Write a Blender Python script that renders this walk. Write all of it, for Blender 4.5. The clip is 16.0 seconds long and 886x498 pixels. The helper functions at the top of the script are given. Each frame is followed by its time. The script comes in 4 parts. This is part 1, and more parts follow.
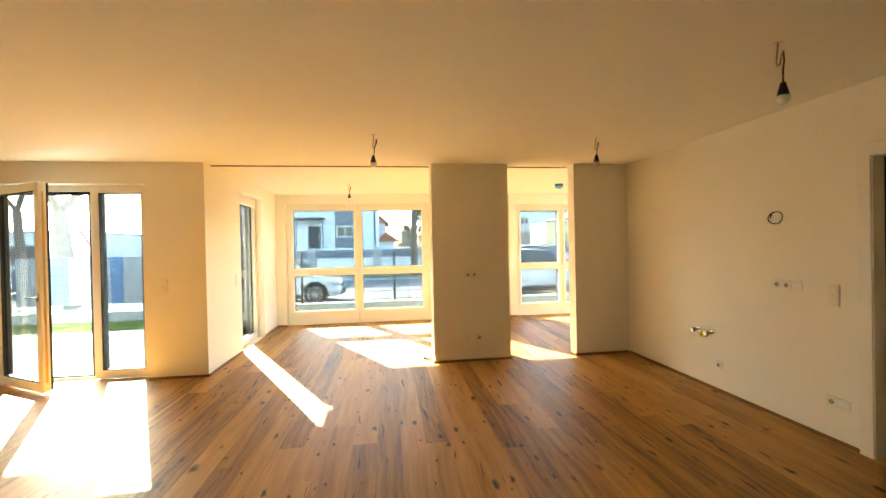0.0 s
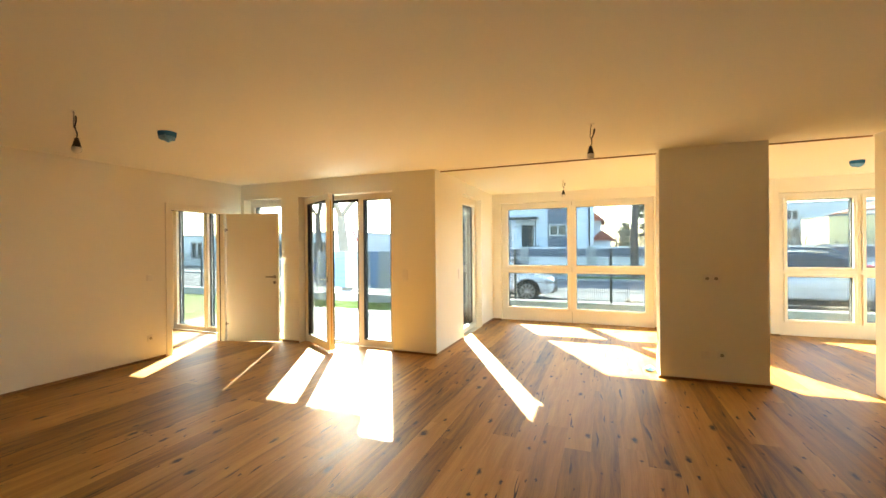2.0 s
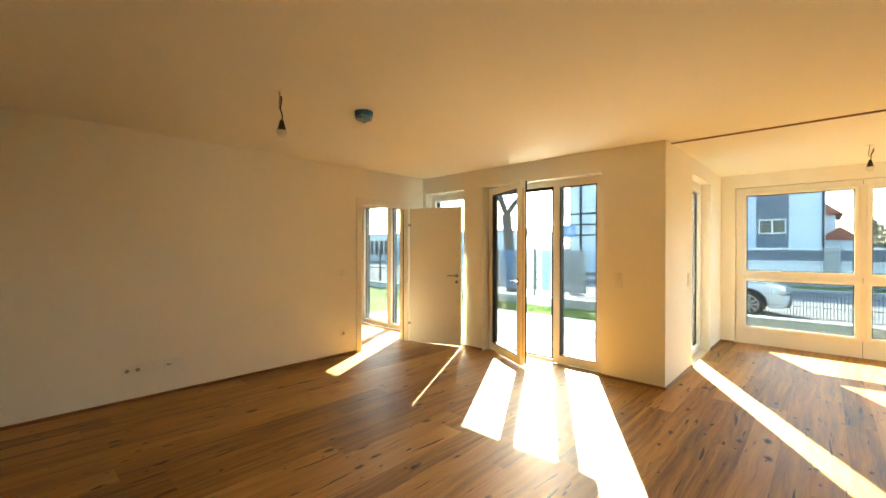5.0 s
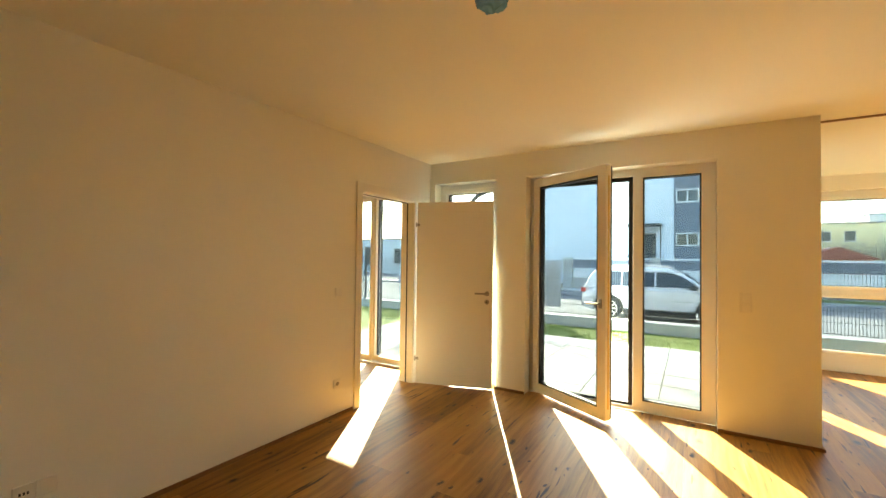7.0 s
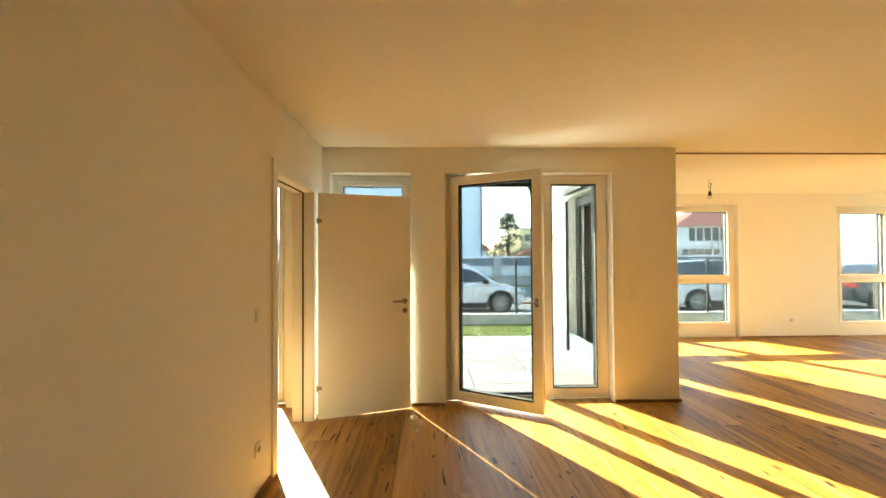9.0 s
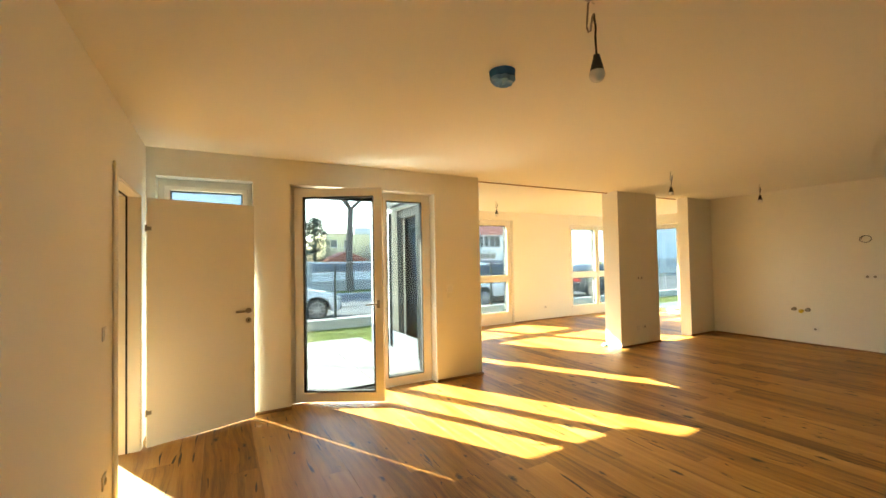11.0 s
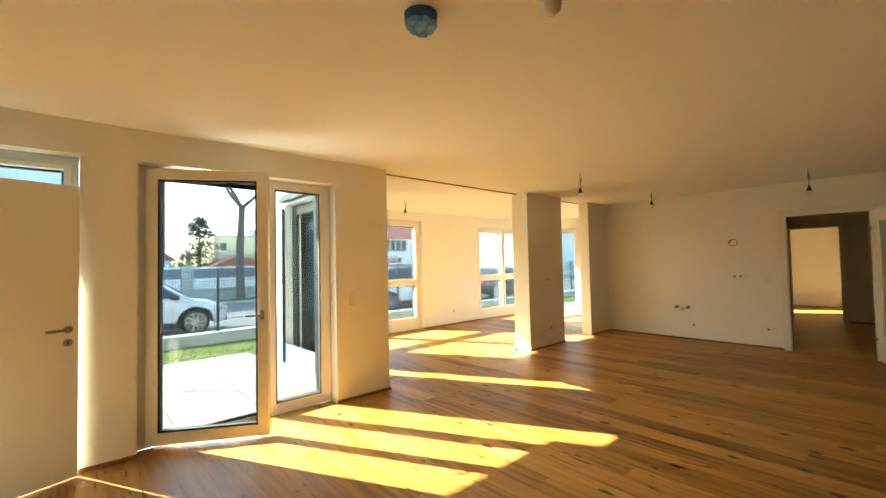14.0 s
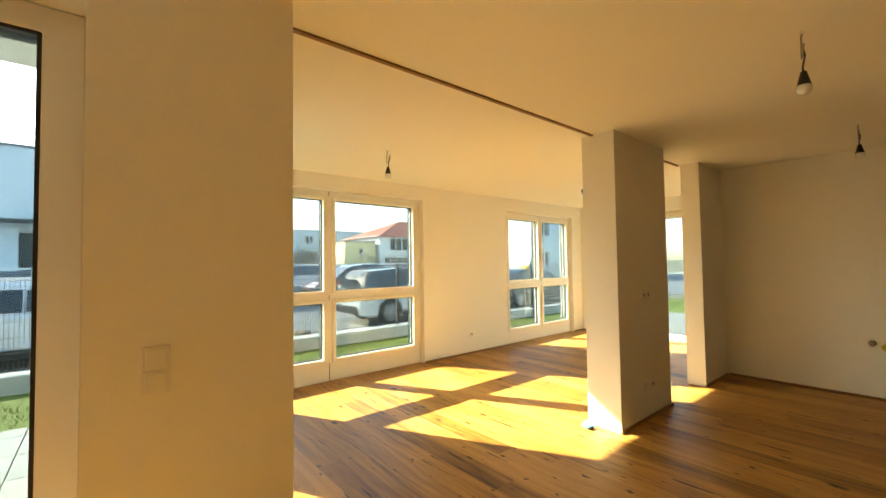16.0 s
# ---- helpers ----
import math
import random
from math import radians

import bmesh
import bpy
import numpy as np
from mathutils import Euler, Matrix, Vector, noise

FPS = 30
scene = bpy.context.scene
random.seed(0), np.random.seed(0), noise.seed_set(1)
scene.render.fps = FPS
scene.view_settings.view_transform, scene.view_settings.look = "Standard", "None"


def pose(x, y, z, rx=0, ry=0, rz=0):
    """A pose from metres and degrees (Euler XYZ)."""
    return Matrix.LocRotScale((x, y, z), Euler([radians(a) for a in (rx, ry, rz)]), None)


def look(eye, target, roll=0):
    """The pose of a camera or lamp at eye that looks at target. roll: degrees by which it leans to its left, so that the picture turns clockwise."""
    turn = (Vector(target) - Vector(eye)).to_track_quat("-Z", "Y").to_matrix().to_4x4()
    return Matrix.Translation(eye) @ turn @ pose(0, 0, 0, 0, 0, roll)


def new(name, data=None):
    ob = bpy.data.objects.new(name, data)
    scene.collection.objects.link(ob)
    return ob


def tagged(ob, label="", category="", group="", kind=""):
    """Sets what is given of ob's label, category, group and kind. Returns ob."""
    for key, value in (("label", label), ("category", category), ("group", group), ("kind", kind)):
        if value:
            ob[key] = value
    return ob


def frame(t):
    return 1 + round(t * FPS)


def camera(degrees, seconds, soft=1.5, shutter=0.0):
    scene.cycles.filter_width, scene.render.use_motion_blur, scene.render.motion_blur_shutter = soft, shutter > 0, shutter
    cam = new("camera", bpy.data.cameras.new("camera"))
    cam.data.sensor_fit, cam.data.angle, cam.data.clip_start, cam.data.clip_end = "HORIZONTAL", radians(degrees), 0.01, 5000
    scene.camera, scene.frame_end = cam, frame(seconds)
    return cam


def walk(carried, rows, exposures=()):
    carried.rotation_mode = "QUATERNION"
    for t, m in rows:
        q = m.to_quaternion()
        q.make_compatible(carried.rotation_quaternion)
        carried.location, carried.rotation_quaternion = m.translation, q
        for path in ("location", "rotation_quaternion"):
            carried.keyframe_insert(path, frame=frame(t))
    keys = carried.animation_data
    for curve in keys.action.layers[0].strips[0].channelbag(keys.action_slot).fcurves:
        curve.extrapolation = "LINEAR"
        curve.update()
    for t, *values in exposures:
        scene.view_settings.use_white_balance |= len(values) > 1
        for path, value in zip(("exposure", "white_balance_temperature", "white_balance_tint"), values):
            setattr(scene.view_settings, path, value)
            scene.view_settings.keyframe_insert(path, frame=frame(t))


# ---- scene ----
cam = camera(94.8, 16.0)
PATH = [
    (0, (0.039, -0.053, 1.487), (0.3, 1.93, 1.471), -1.2),
    (0.5, (0.09, -0.018, 1.499), (0.093, 1.982, 1.483), -1.1),
    (1, (0.071, -0.007, 1.488), (-0.202, 1.974, 1.476), -0.9),
    (1.5, (0.035, -0.007, 1.478), (-0.496, 1.922, 1.468), -0.7),
    (2, (0.021, -0.003, 1.46), (-0.718, 1.855, 1.455), -0.5),
    (2.5, (-0.028, -0.02, 1.435), (-0.924, 1.768, 1.432), -0.3),
    (3, (-0.05, 0.017, 1.423), (-1.074, 1.735, 1.42), -0.3),
    (3.5, (-0.182, 0.12, 1.418), (-1.308, 1.772, 1.412), -0.1),
    (4, (-0.346, 0.246, 1.417), (-1.57, 1.828, 1.413), -0.1),
    (4.5, (-0.574, 0.423, 1.451), (-1.882, 1.936, 1.441), -0.0),
    (5, (-0.939, 0.543, 1.434), (-2.306, 2.003, 1.428), 0.1),
    (5.2, (-1.116, 0.586, 1.459), (-2.499, 2.031, 1.449), 0.0),
    (7.3, (-3.255, 1.011, 1.421), (-4.162, 2.793, 1.459), 0.5),
    (7.5, (-3.447, 1.025, 1.439), (-4.255, 2.854, 1.474), 0.3),
    (8, (-3.906, 1.09, 1.448), (-4.439, 3.017, 1.484), 0.0),
    (10.3, (-5.05, 0.92, 1.482), (-4.326, 2.783, 1.531), -0.8),
    (10.5, (-5.086, 0.846, 1.493), (-4.284, 2.677, 1.542), -0.9),
    (11, (-5.062, 0.69, 1.477), (-4.1, 2.442, 1.529), -1.1),
    (11.5, (-5.045, 0.62, 1.477), (-3.941, 2.287, 1.53), -1.2),
    (12, (-5.01, 0.578, 1.439), (-3.801, 2.17, 1.499), -1.3),
    (12.5, (-4.985, 0.567, 1.428), (-3.702, 2.101, 1.487), -1.3),
    (13, (-4.961, 0.605, 1.417), (-3.634, 2.101, 1.477), -1.3),
    (13.5, (-4.904, 0.814, 1.428), (-3.565, 2.298, 1.488), -1.2),
    (14, (-4.78, 1.15, 1.439), (-3.444, 2.636, 1.504), -1.2),
    (14.5, (-4.521, 1.622, 1.461), (-3.194, 3.116, 1.523), -1.0),
    (15, (-4.081, 2.177, 1.427), (-2.76, 3.677, 1.501), -1.1),
    (15.5, (-3.44, 2.785, 1.44), (-2.127, 4.291, 1.512), -0.9),
    (16, (-2.71, 3.4, 1.425), (-1.43, 4.934, 1.493), -0.8),
]
walk(cam, [(t, look(eye, target, roll)) for t, eye, target, roll in PATH], [(0, 4.78, 7500, -6), (1, 4.45, 7500, -6), (3, 4.52, 7450, -7), (5, 4.45, 7400, -8), (8, 4.22, 8100, -9), (12.5, 4.55, 7100, -9), (14.5, 4.25, 7250, -10), (16, 3.86, 7900, -11)])

# ---- light ----
SUN_TO = Vector((-0.485, 0.875, 0.0)).normalized()
SUN_ELEV = radians(30.5)
sun_dir = Vector((SUN_TO.x * math.cos(SUN_ELEV), SUN_TO.y * math.cos(SUN_ELEV), math.sin(SUN_ELEV)))
sun = new("sun", bpy.data.lights.new("sun", "SUN"))
sun.data.energy, sun.data.angle, sun.data.color = 3.0, radians(0.6), (1.0, 0.93, 0.8)
sun.rotation_mode = "QUATERNION"
sun.rotation_quaternion = sun_dir.to_track_quat("Z", "Y")
world = bpy.data.worlds.new("sky")
scene.world = world
world.use_nodes = True
wn, wl = world.node_tree.nodes, world.node_tree.links
sky = wn.new("ShaderNodeTexSky")
sky.sky_type, sky.sun_disc = "NISHITA", False
sky.sun_elevation, sky.sun_rotation = SUN_ELEV, math.atan2(SUN_TO.x, SUN_TO.y)
sky.air_density, sky.dust_density = 1.0, 1.3
wl.new(sky.outputs[0], wn["Background"].inputs[0])
wn["Background"].inputs[1].default_value = 0.15


# ---- materials ----
def material(name, base=(0.8, 0.8, 0.8), rough=0.5, metal=0.0, vary=0.0, scale=3.0, fine=0.0, fine_scale=120.0, bump=0.0, coat=0.0, rand=0.0):
    m = bpy.data.materials.new(name)
    m.use_nodes = True
    n, l = m.node_tree.nodes, m.node_tree.links
    b = n["Principled BSDF"]
    b.inputs["Base Color"].default_value = (*base, 1)
    b.inputs["Roughness"].default_value, b.inputs["Metallic"].default_value = rough, metal
    b.inputs["Coat Weight"].default_value = coat
    if vary or fine or bump or rand:
        co = n.new("ShaderNodeTexCoord")
        big, small = n.new("ShaderNodeTexNoise"), n.new("ShaderNodeTexNoise")
        for q, s in ((big, scale), (small, fine_scale)):
            q.inputs["Scale"].default_value, q.inputs["Detail"].default_value = s, 4
            l.new(co.outputs["Object"], q.inputs["Vector"])
        total = n.new("ShaderNodeMath"); total.operation = "MULTIPLY_ADD"
        l.new(big.outputs["Fac"], total.inputs[0])
        total.inputs[1].default_value, total.inputs[2].default_value = vary * 2, 1 - vary - fine
        second = n.new("ShaderNodeMath"); second.operation = "MULTIPLY_ADD"
        l.new(small.outputs["Fac"], second.inputs[0])
        second.inputs[1].default_value = fine * 2
        l.new(total.outputs[0], second.inputs[2])
        out = second.outputs[0]
        if rand:
            info = n.new("ShaderNodeObjectInfo")
            r = n.new("ShaderNodeMath"); r.operation = "MULTIPLY_ADD"
            l.new(info.outputs["Random"], r.inputs[0])
            r.inputs[1].default_value, r.inputs[2].default_value = rand * 2, 1 - rand
            mu = n.new("ShaderNodeMath"); mu.operation = "MULTIPLY"
            l.new(out, mu.inputs[0]); l.new(r.outputs[0], mu.inputs[1])
            out = mu.outputs[0]
        col = n.new("ShaderNodeVectorMath"); col.operation = "SCALE"
        col.inputs[0].default_value = base
        l.new(out, col.inputs["Scale"])
        l.new(col.outputs[0], b.inputs["Base Color"])
        if bump:
            bp = n.new("ShaderNodeBump")
            bp.inputs["Strength"].default_value, bp.inputs["Distance"].default_value = bump, 0.004
            l.new(small.outputs["Fac"], bp.inputs["Height"])
            l.new(bp.outputs[0], b.inputs["Normal"])
    return m


def oak_material(name):
    """Knotty oiled oak: long grain along y, dark knots and cracks, each board with its own tone and pattern."""
    m = bpy.data.materials.new(name)
    m.use_nodes = True
    n, l = m.node_tree.nodes, m.node_tree.links
    b = n["Principled BSDF"]
    co, info = n.new("ShaderNodeTexCoord"), n.new("ShaderNodeObjectInfo")
    off = n.new("ShaderNodeVectorMath"); off.operation = "SCALE"
    off.inputs[0].default_value = (37.0, 91.0, 13.0)
    l.new(info.outputs["Random"], off.inputs["Scale"])
    add = n.new("ShaderNodeVectorMath"); add.operation = "ADD"
    l.new(co.outputs["Object"], add.inputs[0]); l.new(off.outputs[0], add.inputs[1])

    def stretched(vec, s):
        mp = n.new("ShaderNodeMapping")
        mp.inputs["Scale"].default_value = s
        l.new(vec, mp.inputs["Vector"])
        return mp.outputs[0]
    warp = n.new("ShaderNodeTexNoise")
    warp.inputs["Scale"].default_value = 1.0
    l.new(stretched(add.outputs[0], (3, 1.2, 1)), warp.inputs["Vector"])
    mixv = n.new("ShaderNodeVectorMath"); mixv.operation = "MULTIPLY_ADD"
    l.new(warp.outputs["Color"], mixv.inputs[0])
    mixv.inputs[1].default_value = (0.12, 0.12, 0)
    l.new(add.outputs[0], mixv.inputs[2])
    grain, pores, tone = n.new("ShaderNodeTexNoise"), n.new("ShaderNodeTexNoise"), n.new("ShaderNodeTexNoise")
    for q, s, d in ((grain, (26, 1.3, 1), 6), (pores, (220, 7, 1), 3), (tone, (4, 0.7, 1), 2)):
        q.inputs["Scale"].default_value, q.inputs["Detail"].default_value = 1.0, d
        l.new(stretched(mixv.outputs[0], s), q.inputs["Vector"])
    ramp = n.new("ShaderNodeValToRGB")
    e = ramp.color_ramp.elements
    e[0].position, e[0].color = 0.28, (0.13, 0.053, 0.01, 1)
    e[1].position, e[1].color = 0.78, (0.57, 0.32, 0.1, 1)
    mid = ramp.color_ramp.elements.new(0.5); mid.color = (0.38, 0.184, 0.04, 1)
    s1 = n.new("ShaderNodeMath"); s1.operation = "MULTIPLY_ADD"
    l.new(grain.outputs["Fac"], s1.inputs[0]); s1.inputs[1].default_value = 0.55
    s2 = n.new("ShaderNodeMath"); s2.operation = "MULTIPLY_ADD"
    l.new(pores.outputs["Fac"], s2.inputs[0]); s2.inputs[1].default_value = 0.22
    s3 = n.new("ShaderNodeMath"); s3.operation = "MULTIPLY_ADD"
    l.new(tone.outputs["Fac"], s3.inputs[0]); s3.inputs[1].default_value = 0.3
    s4 = n.new("ShaderNodeMath"); s4.operation = "MULTIPLY_ADD"
    l.new(info.outputs["Random"], s4.inputs[0]); s4.inputs[1].default_value, s4.inputs[2].default_value = 0.24, -0.16
    l.new(s4.outputs[0], s3.inputs[2]); l.new(s3.outputs[0], s2.inputs[2]); l.new(s2.outputs[0], s1.inputs[2])
    l.new(s1.outputs[0], ramp.inputs[0])
    vor = n.new("ShaderNodeTexVoronoi")
    vor.voronoi_dimensions = "2D"
    vor.inputs["Scale"].default_value = 1.0
    rough = n.new("ShaderNodeTexNoise")
    rough.inputs["Scale"].default_value, rough.inputs["Detail"].default_value = 34.0, 3
    l.new(add.outputs[0], rough.inputs["Vector"])
    bent = n.new("ShaderNodeVectorMath"); bent.operation = "MULTIPLY_ADD"
    l.new(rough.outputs["Color"], bent.inputs[0])
    bent.inputs[1].default_value = (0.035, 0.06, 0)
    l.new(mixv.outputs[0], bent.inputs[2])
    l.new(stretched(bent.outputs[0], (7.4, 3.2, 1)), vor.inputs["Vector"])
    knot = n.new("ShaderNodeMapRange")
    knot.inputs[1].default_value, knot.inputs[2].default_value = 0.05, 0.15
    pick = n.new("ShaderNodeSeparateColor")
    l.new(vor.outputs["Color"], pick.inputs[0])
    size = n.new("ShaderNodeMath"); size.operation = "MULTIPLY_ADD"
    l.new(pick.outputs[1], size.inputs[0]); size.inputs[1].default_value, size.inputs[2].default_value = 2.2, 0.65
    sized = n.new("ShaderNodeMath"); sized.operation = "MULTIPLY"
    l.new(vor.outputs["Distance"], sized.inputs[0]); l.new(size.outputs[0], sized.inputs[1])
    l.new(sized.outputs[0], knot.inputs[0])
    gate = n.new("ShaderNodeMath"); gate.operation = "GREATER_THAN"
    l.new(pick.outputs[0], gate.inputs[0]); gate.inputs[1].default_value = 0.5
    keep = n.new("ShaderNodeMath"); keep.operation = "MAXIMUM"
    l.new(knot.outputs[0], keep.inputs[0]); l.new(gate.outputs[0], keep.inputs[1])
    dark = n.new("ShaderNodeMix"); dark.data_type = "RGBA"
    l.new(keep.outputs[0], dark.inputs[0])
    dark.inputs[6].default_value = (0.016, 0.007, 0.003, 1)
    l.new(ramp.outputs[0], dark.inputs[7])
    crack = n.new("ShaderNodeTexNoise")
    crack.inputs["Scale"].default_value, crack.inputs["Detail"].default_value = 1.0, 2
    l.new(stretched(mixv.outputs[0], (30, 1.8, 1)), crack.inputs["Vector"])
    cr = n.new("ShaderNodeMapRange")
    cr.inputs[1].default_value, cr.inputs[2].default_value = 0.295, 0.33
    l.new(crack.outputs["Fac"], cr.inputs[0])
    dark2 = n.new("ShaderNodeMix"); dark2.data_type = "RGBA"
    l.new(cr.outputs[0], dark2.inputs[0])
    dark2.inputs[6].default_value = (0.03, 0.012, 0.004, 1)
    l.new(dark.outputs[2], dark2.inputs[7])
    l.new(dark2.outputs[2], b.inputs["Base Color"])
    rr = n.new("ShaderNodeMapRange")
    rr.inputs[3].default_value, rr.inputs[4].default_value = 0.36, 0.54
    l.new(grain.outputs["Fac"], rr.inputs[0]); l.new(rr.outputs[0], b.inputs["Roughness"])
    bp = n.new("ShaderNodeBump")
    b.inputs["Specular IOR Level"].default_value = 0.38
    bp.inputs["Strength"].default_value, bp.inputs["Distance"].default_value = 0.25, 0.002
    l.new(pores.outputs["Fac"], bp.inputs["Height"]); l.new(bp.outputs[0], b.inputs["Normal"])
    return m


def glass_material(name, tint, gloss=1.0):
    m = bpy.data.materials.new(name)
    m.use_nodes = True
    n, l = m.node_tree.nodes, m.node_tree.links
    n.remove(n["Principled BSDF"])
    tr, gl, mx, lw = n.new("ShaderNodeBsdfTransparent"), n.new("ShaderNodeBsdfGlossy"), n.new("ShaderNodeMixShader"), n.new("ShaderNodeLayerWeight")
    fr, sc = n.new("ShaderNodeMath"), n.new("ShaderNodeMath")
    fr.operation, sc.operation = "POWER", "MULTIPLY_ADD"
    lw.inputs[0].default_value, fr.inputs[1].default_value, sc.inputs[1].default_value, sc.inputs[2].default_value = 0.5, 5.0, 0.8 * gloss, 0.03 * gloss
    l.new(lw.outputs["Facing"], fr.inputs[0]); l.new(fr.outputs[0], sc.inputs[0])
    tr.inputs[0].default_value = (*tint, 1)
    gl.inputs["Roughness"].default_value = 0.0
    l.new(sc.outputs[0], mx.inputs[0]); l.new(tr.outputs[0], mx.inputs[1]); l.new(gl.outputs[0], mx.inputs[2])
    l.new(mx.outputs[0], n["Material Output"].inputs[0])
    return m


PAINT = material("wall_paint", (0.87, 0.845, 0.77), 0.85, vary=0.02, scale=1.2, fine=0.015, fine_scale=160, bump=0.12)
CEIL = material("ceiling_paint", (0.87, 0.845, 0.77), 0.9, vary=0.015, scale=0.8, fine=0.01, fine_scale=140, bump=0.08)
OAK = oak_material("oiled_oak")
SKIRT = material("oak_skirting", (0.24, 0.12, 0.04), 0.45, vary=0.2, scale=6, fine=0.1)
PVC = material("white_window_profile", (0.84, 0.82, 0.77), 0.35, vary=0.01, scale=2, fine=0.006)
DOORW = material("white_lacquer", (0.83, 0.80, 0.73), 0.4, vary=0.012, scale=1.5, fine=0.006, fine_scale=90)
GASKET = material("black_gasket", (0.012, 0.012, 0.014), 0.6, fine=0.2)
ANTH = material("anthracite_aluminium", (0.045, 0.05, 0.055), 0.4, metal=0.3, fine=0.1, vary=0.05)
GLASS = glass_material("pane_glass", (0.45, 0.475, 0.505))
FROST = material("satin_glass", (0.33, 0.34, 0.32), 0.25, vary=0.03, scale=4, fine=0.02)
STEEL = material("brushed_steel", (0.36, 0.33, 0.29), 0.3, metal=1.0, fine=0.1, fine_scale=300)
BRASSD = material("tarnished_valve", (0.3, 0.26, 0.2), 0.35, metal=0.8, fine=0.15)
BRASS = material("brass", (0.7, 0.5, 0.2), 0.3, metal=1.0, fine=0.1)
PLASTIC = material("white_plastic", (0.83, 0.81, 0.76), 0.35, vary=0.01, fine=0.005)
BLACKP = material("black_plastic", (0.015, 0.015, 0.016), 0.45, fine=0.15)
BULB = material("opal_bulb", (0.85, 0.84, 0.82), 0.2, fine=0.01)
BLUEFILM = material("blue_film", (0.02, 0.17, 0.5), 0.2, vary=0.2, scale=30, fine=0.1)
FOIL = material("clear_film", (0.16, 0.42, 0.8), 0.15, vary=0.2, scale=40)
RENDERW = material("white_render", (0.8, 0.8, 0.79), 0.9, vary=0.04, scale=0.7, fine=0.04, fine_scale=90, bump=0.3)
PLINTH = material("grey_plinth", (0.3, 0.33, 0.37), 0.85, vary=0.06, scale=1, fine=0.05)
PAVER = material("terrace_slab", (0.3, 0.3, 0.288), 0.85, vary=0.06, scale=2, fine=0.06, fine_scale=70, rand=0.05, bump=0.2)
GRASS = material("grass", (0.14, 0.175, 0.022), 0.9, vary=0.35, scale=1.5, fine=0.3, fine_scale=40, bump=1.0)
BLADE = material("grass_blade", (0.165, 0.205, 0.026), 0.7, vary=0.35, scale=2, fine=0.2)
CONC = material("concrete", (0.42, 0.42, 0.4), 0.85, vary=0.1, scale=1.2, fine=0.08, fine_scale=60, bump=0.3)
ASPHALT = material("asphalt", (0.16, 0.165, 0.17), 0.9, vary=0.12, scale=0.4, fine=0.25, fine_scale=60, bump=0.5)
EARTH = material("earth", (0.16, 0.15, 0.1), 0.95, vary=0.3, scale=0.3, fine=0.2, fine_scale=8)
FENCE = material("fence_steel", (0.055, 0.065, 0.07), 0.5, metal=0.2, fine=0.1)
BANNER = material("white_screen", (0.55, 0.57, 0.62), 0.7, vary=0.05, scale=2, fine=0.03)
BANNERB = material("blue_screen", (0.2, 0.36, 0.66), 0.7, vary=0.08, scale=2, fine=0.03)
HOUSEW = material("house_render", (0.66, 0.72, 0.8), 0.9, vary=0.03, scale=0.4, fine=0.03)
HOUSEG = material("house_grey_cladding", (0.17, 0.19, 0.23), 0.8, vary=0.06, scale=0.5, fine=0.04)
ROOFT = material("roof_tiles", (0.33, 0.12, 0.08), 0.8, vary=0.15, scale=1.5, fine=0.15, fine_scale=20, bump=0.5)
WINDARK = material("far_glass", (0.05, 0.06, 0.07), 0.08, vary=0.2, scale=0.6)
BARK = material("bark", (0.12, 0.1, 0.085), 0.9, vary=0.25, scale=4, fine=0.2, fine_scale=30, bump=1.0)
# needles lightened to carry the haze of distance in their colour
LEAF = material("hazed_conifer_needles", (0.11, 0.14, 0.105), 0.8, vary=0.35, scale=1.0, fine=0.2)
TWIG = material("bare_hedge_twigs", (0.27, 0.25, 0.21), 0.9, vary=0.3, scale=0.5)
CARW = material("white_car_paint", (0.78, 0.79, 0.8), 0.25, coat=1.0, fine=0.01)
CARD = material("dark_car_paint", (0.03, 0.035, 0.045), 0.25, coat=1.0, fine=0.02)
CARR = material("red_car_paint", (0.4, 0.03, 0.04), 0.25, coat=1.0, fine=0.02)
CARGLASS = material("car_glass", (0.02, 0.024, 0.028), 0.05, coat=0.5, fine=0.02)
RUBBER = material("tyre_rubber", (0.02, 0.02, 0.02), 0.8, fine=0.2)
RIM = material("alloy_rim", (0.62, 0.62, 0.63), 0.3, metal=0.9, fine=0.05)
LENS = material("headlamp", (0.55, 0.6, 0.65), 0.08, metal=0.4, fine=0.1)
TAIL = material("tail_lamp", (0.45, 0.03, 0.02), 0.15, fine=0.1)
YELLOW = material("yellow_sign", (0.75, 0.55, 0.05), 0.4, fine=0.03)
WOODO = material("orange_wood_cladding", (0.45, 0.19, 0.07), 0.7, vary=0.15, scale=3, fine=0.1)
YWALL = material("yellow_render", (0.8, 0.7, 0.42), 0.9, vary=0.05, scale=0.4, fine=0.03)
STONE = material("brown_stone", (0.2, 0.14, 0.1), 0.9, vary=0.2, scale=5, fine=0.15, rand=0.25)
# distance haze is put into this paler wall colour
FARW = material("hazed_far_render", (0.6, 0.63, 0.65), 0.9, vary=0.05, scale=0.3, fine=0.03)


